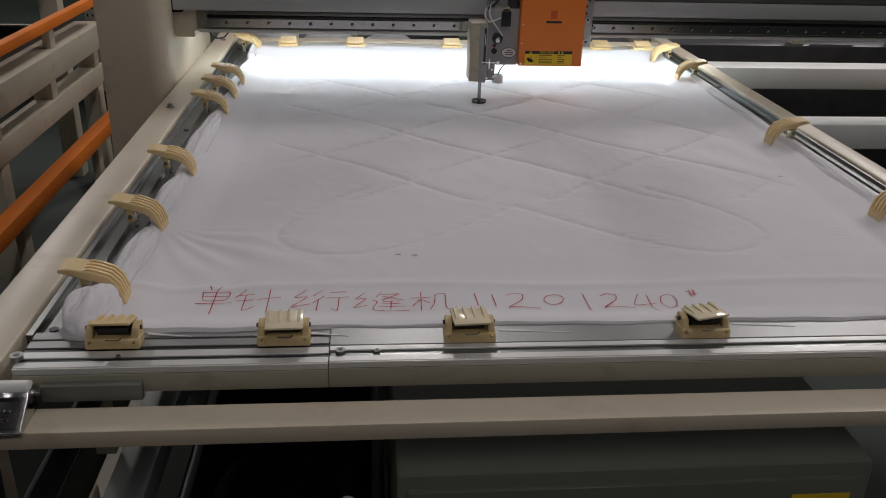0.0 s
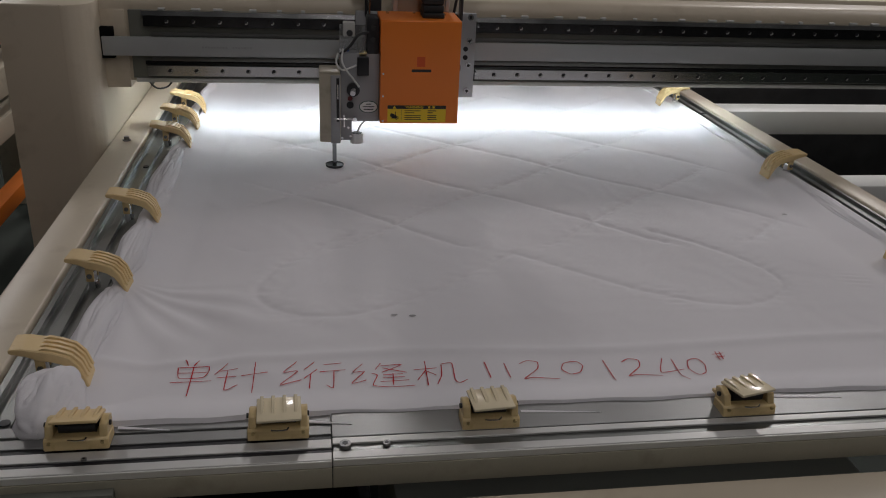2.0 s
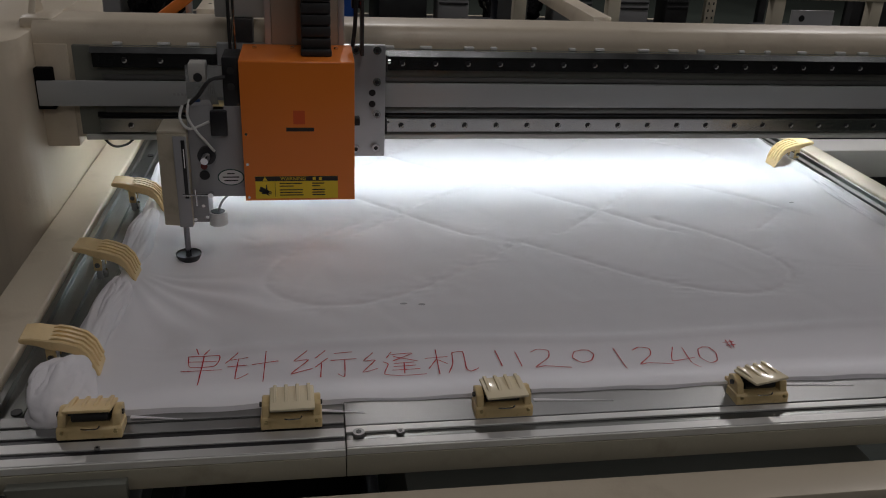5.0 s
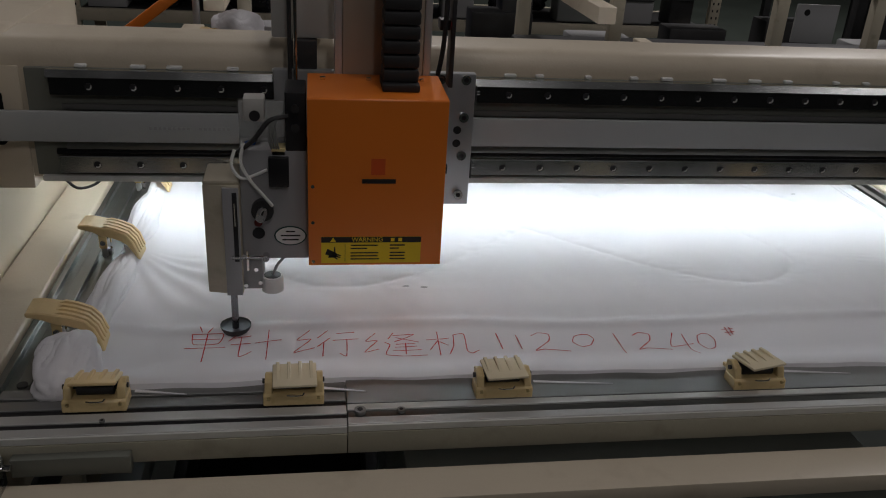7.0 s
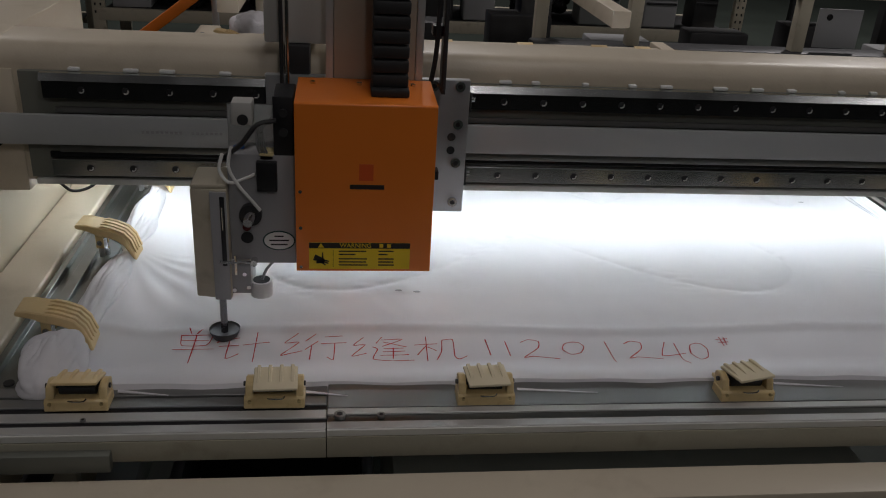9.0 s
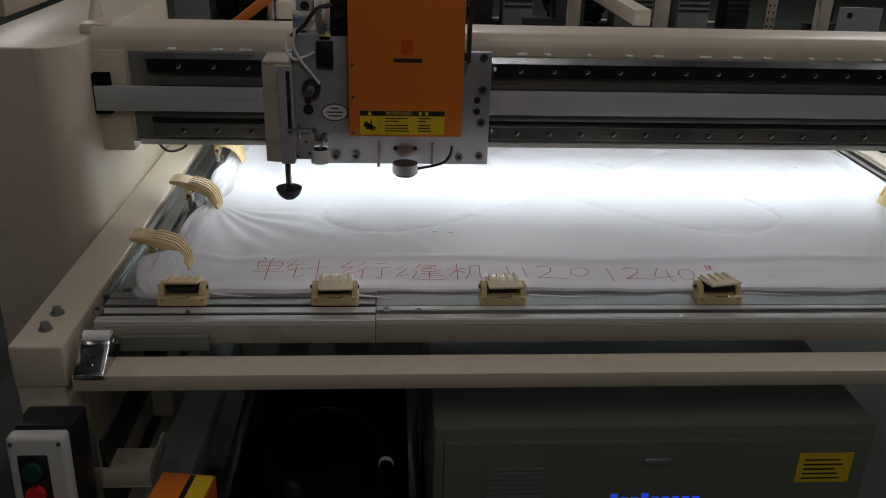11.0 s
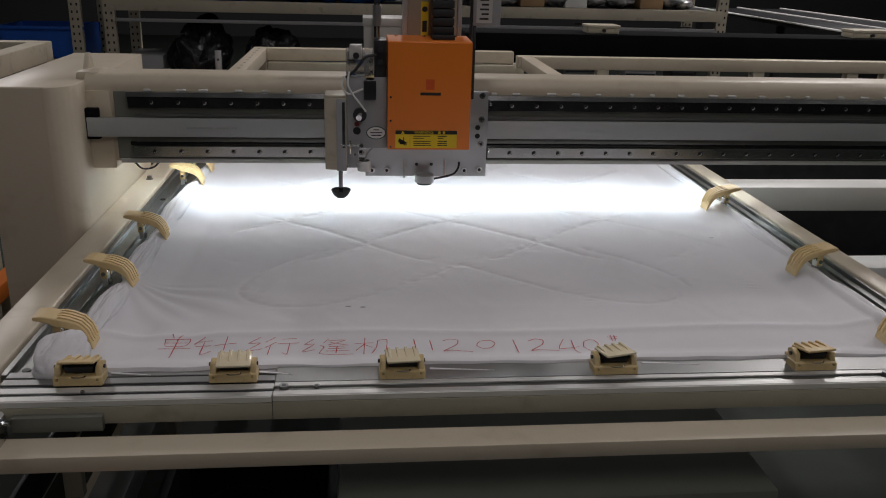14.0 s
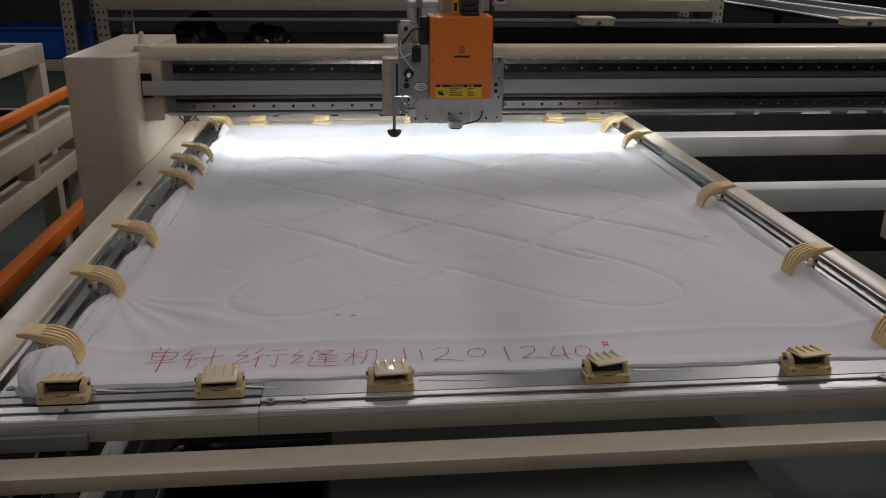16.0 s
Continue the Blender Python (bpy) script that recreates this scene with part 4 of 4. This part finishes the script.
for k in range(20):
    part("chain_link", B(-0.143, -0.097, -0.140, -0.098, OH + 0.012 + 0.018 * k, OH + 0.0285 + 0.018 * k, 0.003), RUBBER, chain)

part("slide_column", B(-0.192, -0.083, -0.0645, -0.024, 0.02, 0.70, 0.003), mat("beige_grey_slide", (0.40, 0.34, 0.27), 0.45, 0.1, 0.1, 8), head, "beige-grey slide column")
tag = part("caution_strip", B(-0.163, -0.147, -0.0660, -0.0650, 1.240, 1.311, 0), YELLOW, carriage, "narrow yellow caution strip")
part("printed_bar", B(-0.160, -0.150, -0.0664, -0.0660, 1.247, 1.271, 0), LABEL_BLACK, tag)
part("sign_disc", R((-0.155, -0.0660, 1.295), (-0.155, -0.0664, 1.295), 0.006, 16), LABEL_BLACK, tag)
for sx in (-0.197, -0.078):
    part("slide_rail", B(sx - 0.005, sx + 0.005, -0.0645, -0.024, 0.02, 0.70, 0.001), ALU, head)

# ---- under the table ----
cab = thing("control_cabinet", "grey-green steel control cabinet with vent and yellow sticker", "cabinet", pose(0, 0, 0))
part("body", B(0.185, 0.902, -0.030, 0.42, 0.06, 0.60, 0.008), CABGREY, cab)
part("plinth", B(0.20, 0.90, -0.02, 0.40, 0.0, 0.06, 0.002), DARK, cab)
door = part("door", B(0.202, 0.888, -0.041, -0.030, 0.075, 0.578, 0.002), CABGREY, cab)
part("handle", B(0.52, 0.565, -0.047, -0.041, 0.535, 0.548, 0.003), PLATE, door, "flush steel latch")
vent = part("vent", B(0.262, 0.368, -0.043, -0.041, 0.44, 0.542, 0.001), CABGREY, door)
for k in range(10):
    part("slat", B(0.270, 0.360, -0.046, -0.043, 0.448 + 0.009 * k, 0.453 + 0.009 * k, 0.0005), BLUEGREY, vent)
part("sticker", B(0.775, 0.865, -0.042, -0.041, 0.495, 0.553, 0), YELLOW, door, "yellow warning sticker")
for i in range(5):
    part("printed_bar", B(0.785, 0.85 - 0.006 * (i % 3), -0.0424, -0.042, 0.502 + 0.009 * i, 0.505 + 0.009 * i, 0), LABEL_BLACK, door)
for i in range(9):
    part("letter_bar", B(0.474 + 0.017 * i, 0.486 + 0.017 * i, -0.0424, -0.041, 0.452, 0.477 if i in (0, 3) else 0.470, 0.001), BLUE_GLOW, door, "blue glowing maker's lettering as plain bars")
lb = thing("lower_beam", "blue-grey enamelled steel beam under the table", "machine frame", pose(0, 0, 0))
part("beam", B(-0.305, -0.235, -0.02, 2.3, 0.34, 0.40, 0.004), BLUEGREY, lb)
part("foot", B(-0.30, -0.24, 0.0, 0.07, 0.0, 0.34, 0.003), BLUEGREY, lb)
part("foot", B(-0.30, -0.24, 2.2, 2.27, 0.0, 0.34, 0.003), BLUEGREY, lb)
tub = thing("black_bin", "black plastic bin with a rounded rim under the table", "bin", pose(0, 0, 0))
part("base", B(-0.19, 0.165, 0.05, 0.60, 0.02, 0.06, 0.01), BLACK, tub)
for a in ((-0.20, -0.175, 0.04, 0.62), (0.15, 0.175, 0.04, 0.62), (-0.20, 0.175, 0.04, 0.065), (-0.20, 0.175, 0.595, 0.62)):
    part("wall", B(*a, 0.0, 0.34, 0.008), BLACK, tub)
hose = thing("black_hose", "looped black cable hose lying in the bin", "hose", pose(0, 0, 0))
tube_path([(-0.12, 0.2, 0.36), (-0.08, 0.10, 0.345), (0.0, 0.07, 0.345), (0.08, 0.10, 0.35), (0.11, 0.2, 0.36), (0.06, 0.33, 0.36), (-0.05, 0.36, 0.355), (-0.12, 0.24, 0.35), (-0.06, 0.12, 0.36)], 0.013, "loop", MATT, hose)
part("end_fitting", R((-0.064, 0.128, 0.3595), (-0.050, 0.100, 0.3625), 0.016, 14), DARK, hose)
part("tie", R((0.109, 0.190, 0.359), (0.1105, 0.198, 0.3598), 0.0145, 14), WHITE, hose, "pale cable tie")
sup = thing("drive_rail", "slim steel rack under the side beam", "rail", pose(0, 0, 0))
part("rack", B(-0.345, -0.325, 0.02, 2.2, 0.50, 0.515, 0.001), ALU, sup)
part("bracket", B(-0.345, -0.31, 0.30, 0.32, 0.40, 0.735, 0.001), CREAM_OLD, sup)
part("guard", B(-0.318, -0.31, -0.05, 2.2, 0.53, 0.60, 0.001), DARK, sup)
tray = thing("sheet_metal_tray", "cream sheet-metal tray on the table's leg", "tray", pose(0, 0, 0))
for a in ((-0.318, -0.235, -0.09, 0.0, 0.545, 0.549), (-0.318, -0.235, -0.09, -0.086, 0.549, 0.580), (-0.239, -0.235, -0.086, 0.0, 0.549, 0.580)):
    part("sheet", B(*a, 0.0008), CREAM_OLD, tray)
obx = thing("junction_box", "orange junction box with a yellow and black label", "box", pose(-0.185, -0.155, 0.525, 0, 0, -8))
part("body", B(-0.04, 0.04, -0.06, 0.06, -0.05, 0.05, 0.003), ORANGE, obx)
part("label", B(0.012, 0.038, -0.058, 0.055, 0.05, 0.0506, 0), YELLOW, obx)
part("label_band", B(0.004, 0.012, -0.058, 0.055, 0.05, 0.0506, 0), LABEL_BLACK, obx)
part("stand", B(-0.02, 0.02, -0.02, 0.02, -0.53, -0.05, 0.002), DARK, obx)
btn = thing("push_button_box", "pale grey push-button box with green and red buttons", "switch", pose(-0.336, -0.185, 0.650, -4))
part("back_box", B(-0.033, 0.043, 0.0, 0.05, -0.075, 0.073, 0.004), BLACK, btn)
part("case", B(-0.037, 0.037, -0.022, 0.002, -0.075, 0.067, 0.006, 3), LGREY, btn)
part("inset", B(-0.024, 0.014, -0.0245, -0.021, -0.03, 0.042, 0.004), BLACK, btn)
part("green_button", R((-0.005, -0.024, 0.020), (-0.005, -0.033, 0.020), 0.0125, 20), GREEN, btn)
part("red_button", R((-0.005, -0.024, -0.014), (-0.005, -0.033, -0.014), 0.0125, 20), RED, btn)
part("stop_button", R((0.0, -0.022, -0.045), (0.0, -0.045, -0.045), 0.018, 24, 0.02), RED, btn, "red mushroom stop button")
part("arm", B(-0.02, 0.02, 0.05, 0.075, -0.03, 0.03, 0.002), DARK, btn)
for s in (-1, 1):
    part("screw", R((s * 0.03, -0.021, 0.058), (s * 0.03, -0.0235, 0.058), 0.003, 10), STEEL, btn)

# ---- the neighbouring machine along the side aisle ----
nb = thing("neighbour_table", "cream steel frame of the neighbouring quilting machine", "machine frame", pose(0, 0, 0))
part("top_beam", B(-1.12, -1.0, 0.4, 2.9, 0.62, 0.72, 0.004), CREAM_OLD, nb)
part("bottom_beam", B(-1.10, -1.02, 0.4, 2.9, 0.46, 0.54, 0.004), CREAM_OLD, nb)
part("guide", B(-1.16, -1.12, 0.4, 2.9, 0.70, 0.735, 0.002), DARK, nb)
for k in range(5):
    y = 0.6 + 0.55 * k
    part("post", B(-1.095, -1.025, y, y + 0.06, 0.54, 0.62, 0.002), CREAM_OLD, nb)
    if k % 2 == 0:
        part("leg", B(-1.095, -1.025, y, y + 0.07, 0.0, 0.46, 0.002), CREAM_OLD, nb)
part("frame_beam", B(-2.2, -1.18, 2.9, 2.98, 0.905, 0.990, 0.004), CREAM_OLD, nb)
part("frame_beam", B(-1.26, -1.18, 1.9, 2.9, 0.905, 0.990, 0.004), CREAM_OLD, nb)
part("frame_leg", B(-1.26, -1.18, 2.9, 2.98, 0.0, 0.905, 0.004), CREAM_OLD, nb)
for nm, x, z, r in (("upper", -1.02, 0.812, 0.018), ("lower", -0.905, 0.385, 0.027)):
    g = thing("guard_rail", "orange painted guard rail along the aisle", "rail", pose(0, 0, 0), "orange guard rails")
    part("rail", B(x - r, x + r, 0.3, 2.9, z - r, z + r, 0.004), ORANGE_RAIL, g)
    for y in (0.7, 1.5, 2.3):
        part("post", B(x - 0.03, x + 0.0, y, y + 0.05, 0.72 if z > 0.6 else 0.0, z - r, 0.002), CREAM_OLD, g)

# ---- behind: another machine frame, shelves, dark beams ----
bf = thing("rear_table_frame", "cream steel frame of a machine standing behind", "machine frame", pose(0, 0, 0))
part("beam", B(-0.20, 0.944, 2.86, 2.92, 0.93, 0.985, 0.004), CREAM, bf)
part("beam", B(0.93, 3.9, 2.68, 2.74, 0.93, 0.985, 0.004), CREAM, bf)
part("ledge", B(-0.19, 0.944, 2.81, 2.86, 0.89, 0.928, 0.003), CREAM_OLD, bf)
part("side", B(-0.262, -0.20, 1.80, 2.92, 0.93, 0.985, 0.004), CREAM, bf)
part("side", B(0.945, 1.005, 1.80, 2.679, 0.93, 0.983, 0.004), CREAM, bf)
for k in range(14):
    part("hole", R((-0.231, 1.9 + 0.085 * k, 0.9845), (-0.231, 1.9 + 0.085 * k, 0.9855), 0.006, 10), BLACK, bf)
for x in (1.30, 2.04, 2.50, 2.68, 3.4):
    part("post", B(x, x + 0.055, 2.685, 2.735, 0.70, 0.93, 0.003), CREAM_OLD, bf)
for x in (-0.255, 0.94):
    part("post", B(x, x + 0.055, 2.865, 2.915, 0.0, 0.93, 0.003), CREAM_OLD, bf)
gp = part("gusset_plate", B(2.14, 2.34, 2.70, 2.71, 0.72, 0.885, 0.002), GREY, bf, "grey steel plate with a round hole")
part("hole", R((2.19, 2.699, 0.85), (2.19, 2.701, 0.85), 0.014, 18), BLACK, gp)
# added box, no known part: fills the space below the posts with darkness
part("dark_filler", B(0.9, 3.9, 2.66, 2.80, 0.0, 0.70, 0.01), DARK, bf, "dark box added for the darkness under the posts")
blk = thing("rear_dark_bridge", "black covered bridge of a machine behind", "machine bridge", pose(0, 0, 0))
part("beam", B(0.75, 6.5, 3.2, 3.45, 0.90, 1.045, 0.01), MATT, blk)
part("foot", B(0.95, 1.1, 3.25, 3.4, 0.0, 0.90, 0.004), DARK, blk)
part("foot", B(5.9, 6.05, 3.25, 3.4, 0.0, 0.90, 0.004), DARK, blk)


for cx, cw, ch in ((1.472, 0.165, 0.040), (2.926, 0.208, 0.040)):
    cs = thing("small_casing", "small cream machine casing standing on the black bridge", "casing", pose(cx, 3.3, 1.045), "casings on the black bridge")
    part("body", B(-cw / 2, cw / 2, -0.06, 0.06, 0.0, ch, 0.004), CREAM_OLD, cs)
    part("lid", B(-cw / 2 - 0.003, cw / 2 + 0.003, -0.063, 0.063, ch - 0.012, ch + 0.002, 0.002), CREAM_OLD, cs)
    part("cable_gland", R((0, -0.06, ch * 0.4), (0, -0.075, ch * 0.4), 0.009, 12), DARK, cs)


def rack(x0, x1, y0, y1, levels, label):
    r = thing("storage_rack", label, "shelf rack", pose(0, 0, 0), "hall storage racks")
    for x in (x0, x1):
        for y in (y0, y1):
            p = part("upright", B(x - 0.035, x + 0.035, y - 0.02, y + 0.02, 0, 2.3, 0.002), CREAM_OLD, r, "perforated upright")
            for k in range(30):
                for dx in (-0.016, 0.016):
                    part("hole", B(x + dx - 0.005, x + dx + 0.005, y - 0.0212, y - 0.0195, 0.42 + 0.045 * k, 0.436 + 0.045 * k, 0), BLACK, p)
    for z in levels:
        part("shelf_beam", B(x0, x1, y0 - 0.022, y0 + 0.018, z - 0.07, z, 0.002), CREAM_OLD, r)
        part("shelf_beam", B(x0, x1, y1 - 0.018, y1 + 0.022, z - 0.07, z, 0.002), CREAM_OLD, r)
        part("shelf_board", B(x0 + 0.03, x1 - 0.03, y0, y1, z - 0.02, z - 0.004, 0.001), DARK, r)
    return r


rack(-1.33, 2.62, 4.5, 5.1, (0.45, 1.10, 1.80), "cream perforated steel storage rack with packed shelves")
rack(-3.6, -1.55, 4.55, 5.15, (0.30, 0.72, 1.18, 1.8), "cream perforated steel storage rack")
tie = thing("rack_tie_bar", "thin grey steel tie bar along the storage rack", "rack bar", pose(0, 0, 0))
part("bar", B(-1.29, 2.58, 4.455, 4.477, 0.965, 0.985, 0.002), GREY, tie)
rng = random.Random(5)


def carton(x, y, z, w, d, h, material, label, name="carton"):
    c = thing(name, label, "box" if name == "carton" else "bin", pose(x, y, z, 0, 0, rng.uniform(-6, 6)))
    part("body", B(-w / 2, w / 2, -d / 2, d / 2, 0, h, 0.004), material, c)
    if name == "carton":
        part("tape", B(-0.02, 0.02, -d / 2 - 0.001, d / 2 + 0.001, h, h + 0.0008, 0), TAPE, c)
    return c


def bin_(x, y, z, w, d, h, label):
    c = thing("plastic_bin", label, "bin", pose(x, y, z))
    pr = [(-w / 2, 0), (w / 2, 0), (w / 2 + 0.02, h), (-w / 2 - 0.02, h)]
    part("front", extrude(pr, "y", -d / 2, -d / 2 + 0.008), BLUE, c)
    part("back", extrude(pr, "y", d / 2 - 0.008, d / 2), BLUE, c)
    part("side", B(-w / 2 - 0.01, -w / 2, -d / 2, d / 2, 0, h, 0.001), BLUE, c)
    part("side", B(w / 2, w / 2 + 0.01, -d / 2, d / 2, 0, h, 0.001), BLUE, c)
    part("floor", B(-w / 2, w / 2, -d / 2, d / 2, 0, 0.008, 0), BLUE, c)
    part("rim", B(-w / 2 - 0.03, w / 2 + 0.03, -d / 2 - 0.012, -d / 2, h - 0.02, h, 0.003), BLUE, c)
    return c


bin_(-1.78, 4.75, 0.72, 0.48, 0.40, 0.20, "blue plastic storage bin on a rack shelf")
FILM = mat("blue_wrapping_film", (0.02, 0.16, 0.60), 0.12, 0, 0.5, 14, 1.0, 30)
for k in range(4):
    c = thing("film_bundle", "crumpled blue film-wrapped bundle on a rack shelf", "bundle", pose(-0.16 + 0.17 * k, 4.66 + 0.03 * (k % 2), 1.10))
    bm = bmesh.new()
    lump(bm, 0, 0, 0.045, 0.12, 0.15, 0.052, 60.0 + k, 0.5)
    part("film_wrap", bm, FILM, c)
bin_(-0.75, 4.70, 1.10, 0.45, 0.40, 0.16, "blue plastic storage bin on a shelf")
for k in range(9):
    x = 0.75 + 0.2 * k
    if k % 4 == 3:
        carton(x, 4.68, 1.10, 0.16, 0.25, 0.12 + 0.03 * (k % 2), CARD, "brown cardboard carton on a rack shelf")
    else:
        c = thing("film_bag", "clear film bag of small parts on a rack shelf", "bag", pose(x, 4.66, 1.10))
        bm = bmesh.new()
        lump(bm, 0, 0, 0.05, 0.11, 0.14, 0.055, 30.0 + k, 0.6)
        part("bag", bm, BAG, c)
carton(1.63, 4.62, 1.10, 0.15, 0.2, 0.16, WHITE, "white carton with a hand-written mark on a shelf")
bin_(0.12, 4.75, 0.45, 0.42, 0.40, 0.30, "deep blue plastic bin on a low rack shelf")
for x, w, h, mt in ((0.62, 0.30, 0.30, DARK), (-1.16, 0.22, 0.30, GREY)):
    carton(x, 4.75, 0.45, w, 0.4, h, mt, "dark machine part stored on a low shelf", "stored_part")
carton(0.45, 2.89, 0.985, 0.16, 0.1, 0.05, CREAM_OLD, "small cream casing on the rear frame", "casing")
for k in range(7):
    x = -0.05 + 0.5 * k
    c = thing("casting", "pale metal part lying behind the bridge", "machine part", pose(x, 3.3, 0.50))
    part("body", B(-0.15, 0.15, -0.08, 0.08, 0, 0.12 + 0.05 * (k % 3), 0.01), (GREY, DARK, DARK)[k % 3], c)
    part("stand", B(-0.1, 0.1, -0.05, 0.05, -0.5, 0, 0.002), DARK, c)
post = thing("steel_bracket", "plain steel post standing behind the bridge", "bracket", pose(-0.44, 3.0, 0.0))
part("post", B(-0.014, 0.014, -0.01, 0.01, 0, 0.955, 0.002), PLATE, post)
part("foot", B(-0.04, 0.04, -0.04, 0.04, 0, 0.008, 0.001), DARK, post)
part("hole", R((0, -0.0095, 0.915), (0, -0.0105, 0.915), 0.006, 10), BLACK, post)
brace = thing("orange_brace", "orange painted slanting brace on a floor post", "brace", pose(0, 0, 0))
part("bar", B(-0.50, 0.0, -0.02, 0.02, -0.022, 0.022, 0.004, m=pose(-0.42, 2.9, 0.862, 0, -37, 0)), ORANGE_RAIL, brace)
part("post", B(-0.83, -0.79, 2.88, 2.92, 0.0, 0.58, 0.003), ORANGE_RAIL, brace)
bench = thing("rear_bench", "dark steel bench behind the bridge", "bench", pose(0, 0, 0))
part("top", B(-0.36, 0.42, 2.62, 2.86, 0.585, 0.62, 0.004), DARK, bench)
for lx in (-0.32, 0.36):
    for ly in (2.64, 2.82):
        part("leg", B(lx, lx + 0.035, ly - 0.017, ly + 0.017, 0.0, 0.585, 0.002), DARK, bench)
for bx, rx, rz, sd in ((-0.25, 0.105, 0.085, 71.0), (-0.02, 0.115, 0.062, 74.0), (0.24, 0.12, 0.05, 77.0)):
    c = thing("cloth_bundle", "folded white cloth bundle lying on a dark bench", "cloth", pose(bx, 2.74, 0.62))
    bm = bmesh.new()
    lump(bm, 0, 0, rz * 0.86, rx, 0.10, rz, sd, 0.3)
    part("cloth_body", bm, FABRIC, c)
BLACKFILM = mat("black_wrapping_film", (0.016, 0.015, 0.017), 0.24, 0, 0.3, 8, 1.0, 26)
for bx, by, rx, rz, sd in ((-0.82, 4.68, 0.20, 0.27, 81.0), (-0.36, 4.66, 0.22, 0.25, 84.0), (1.35, 4.70, 0.20, 0.20, 87.0)):
    c = thing("wrapped_part", "machine part wrapped in crumpled black film on a low shelf", "wrapped part", pose(bx, by, 0.45))
    bm = bmesh.new()
    lump(bm, 0, 0, rz * 0.92, rx, 0.17, rz, sd, 0.7)
    part("wrap", bm, BLACKFILM, c)


def stored_motor(x, w, h, tone):
    """A motor unit on the low shelf: finned body, flange, terminal box."""
    c = thing("stored_motor", "grey finned motor unit standing on a rack shelf", "motor", pose(x, 4.62, 0.45), "stored motor units")
    part("body", B(-w / 2, w / 2, -0.08, 0.10, 0.0, h, 0.012, 3), tone, c)
    for k in range(6):
        part("fin", B(-w / 2 + 0.01, w / 2 - 0.01, -0.09, -0.08, h * 0.35 + 0.035 * k, h * 0.35 + 0.012 + 0.035 * k, 0.001), DARK, c)
    part("flange", B(-w / 2 - 0.02, w / 2 + 0.02, -0.085, 0.105, h, h + 0.018, 0.003), PLATE, c)
    part("terminal_box", B(-w * 0.2, w * 0.25, -0.06, 0.05, h + 0.018, h + 0.075, 0.004), GREY, c)


for mx, mw, mh, mtone in ((0.95, 0.20, 0.44, GREY), (1.72, 0.26, 0.47, BLUEGREY), (2.12, 0.22, 0.42, GREY), (2.42, 0.16, 0.46, DARK)):
    stored_motor(mx, mw, mh, mtone)
for k in range(6):
    x = 4.4 + 0.6 * k
    c = thing("machine_part", "dark machine part standing in the far aisle", "machine part", pose(x, 5.2 + 0.2 * (k % 2), 0))
    part("body", B(-0.25, 0.25, -0.2, 0.2, 0, 0.75 + 0.15 * (k % 3), 0.01), (DARK, GREY, BLUEGREY)[k % 3], c)
ft = thing("far_table", "dark table with a bright plate standing in the far aisle", "table", pose(0, 0, 0))
part("plate", B(3.06, 3.90, 3.6, 6.2, 1.01, 1.035, 0.003), BLACK, ft)
for x in (3.05, 3.47, 3.86):
    part("edge_strip", B(x, x + 0.02, 3.6, 6.2, 1.036, 1.046, 0.002), PALE, ft, "bright edge strip")
for x in (3.1, 3.85):
    for y in (3.7, 6.1):
        part("leg", B(x - 0.03, x + 0.03, y - 0.03, y + 0.03, 0, 1.01, 0.002), DARK, ft)


# ---- motion ----
# seconds, bridge y, carriage x, head's height
RUN = [
    (0.0, 1.505, 0.804, 0.889), (0.5, 1.420, 0.717, 0.889), (1.0, 1.358, 0.636, 0.889), (1.5, 1.280, 0.549, 0.889), (2.0, 1.216, 0.467, 0.889),
    (2.5, 1.138, 0.381, 0.889), (3.0, 1.071, 0.300, 0.889), (3.5, 0.978, 0.221, 0.889), (4.0, 0.896, 0.193, 0.889), (6.3, 0.400, 0.215, 0.889),
    (6.5, 0.378, 0.250, 0.889), (7.0, 0.371, 0.290, 0.888), (7.5, 0.365, 0.280, 0.889), (8.0, 0.362, 0.290, 0.890), (10.2, 0.357, 0.291, 0.890),
    (10.5, 0.355, 0.291, 0.936), (11.0, 0.356, 0.291, 1.008), (11.5, 0.385, 0.321, 1.008), (12.0, 0.510, 0.411, 1.008), (12.5, 0.605, 0.467, 1.008),
    (13.0, 0.600, 0.466, 1.009), (13.5, 0.666, 0.482, 1.009), (14.0, 0.827, 0.521, 1.010), (14.5, 0.966, 0.558, 1.010), (15.0, 1.142, 0.599, 1.010),
    (15.5, 1.300, 0.640, 1.012), (16.0, 1.483, 0.688, 1.012),
]


def motions():
    walk(gantry, [(t, pose(0, y, 0)) for t, y, x, z in RUN])
    walk(carriage, [(t, pose(x, y, 0)) for t, y, x, z in RUN])
    walk(head, [(t, pose(x, y, z)) for t, y, x, z in RUN])
    walk(presser, [(0.0, pose(0, 0, -0.013)), (10.2, pose(0, 0, -0.013)), (10.6, pose(0, 0, -0.005)), (16.0, pose(0, 0, -0.005))])


motions()
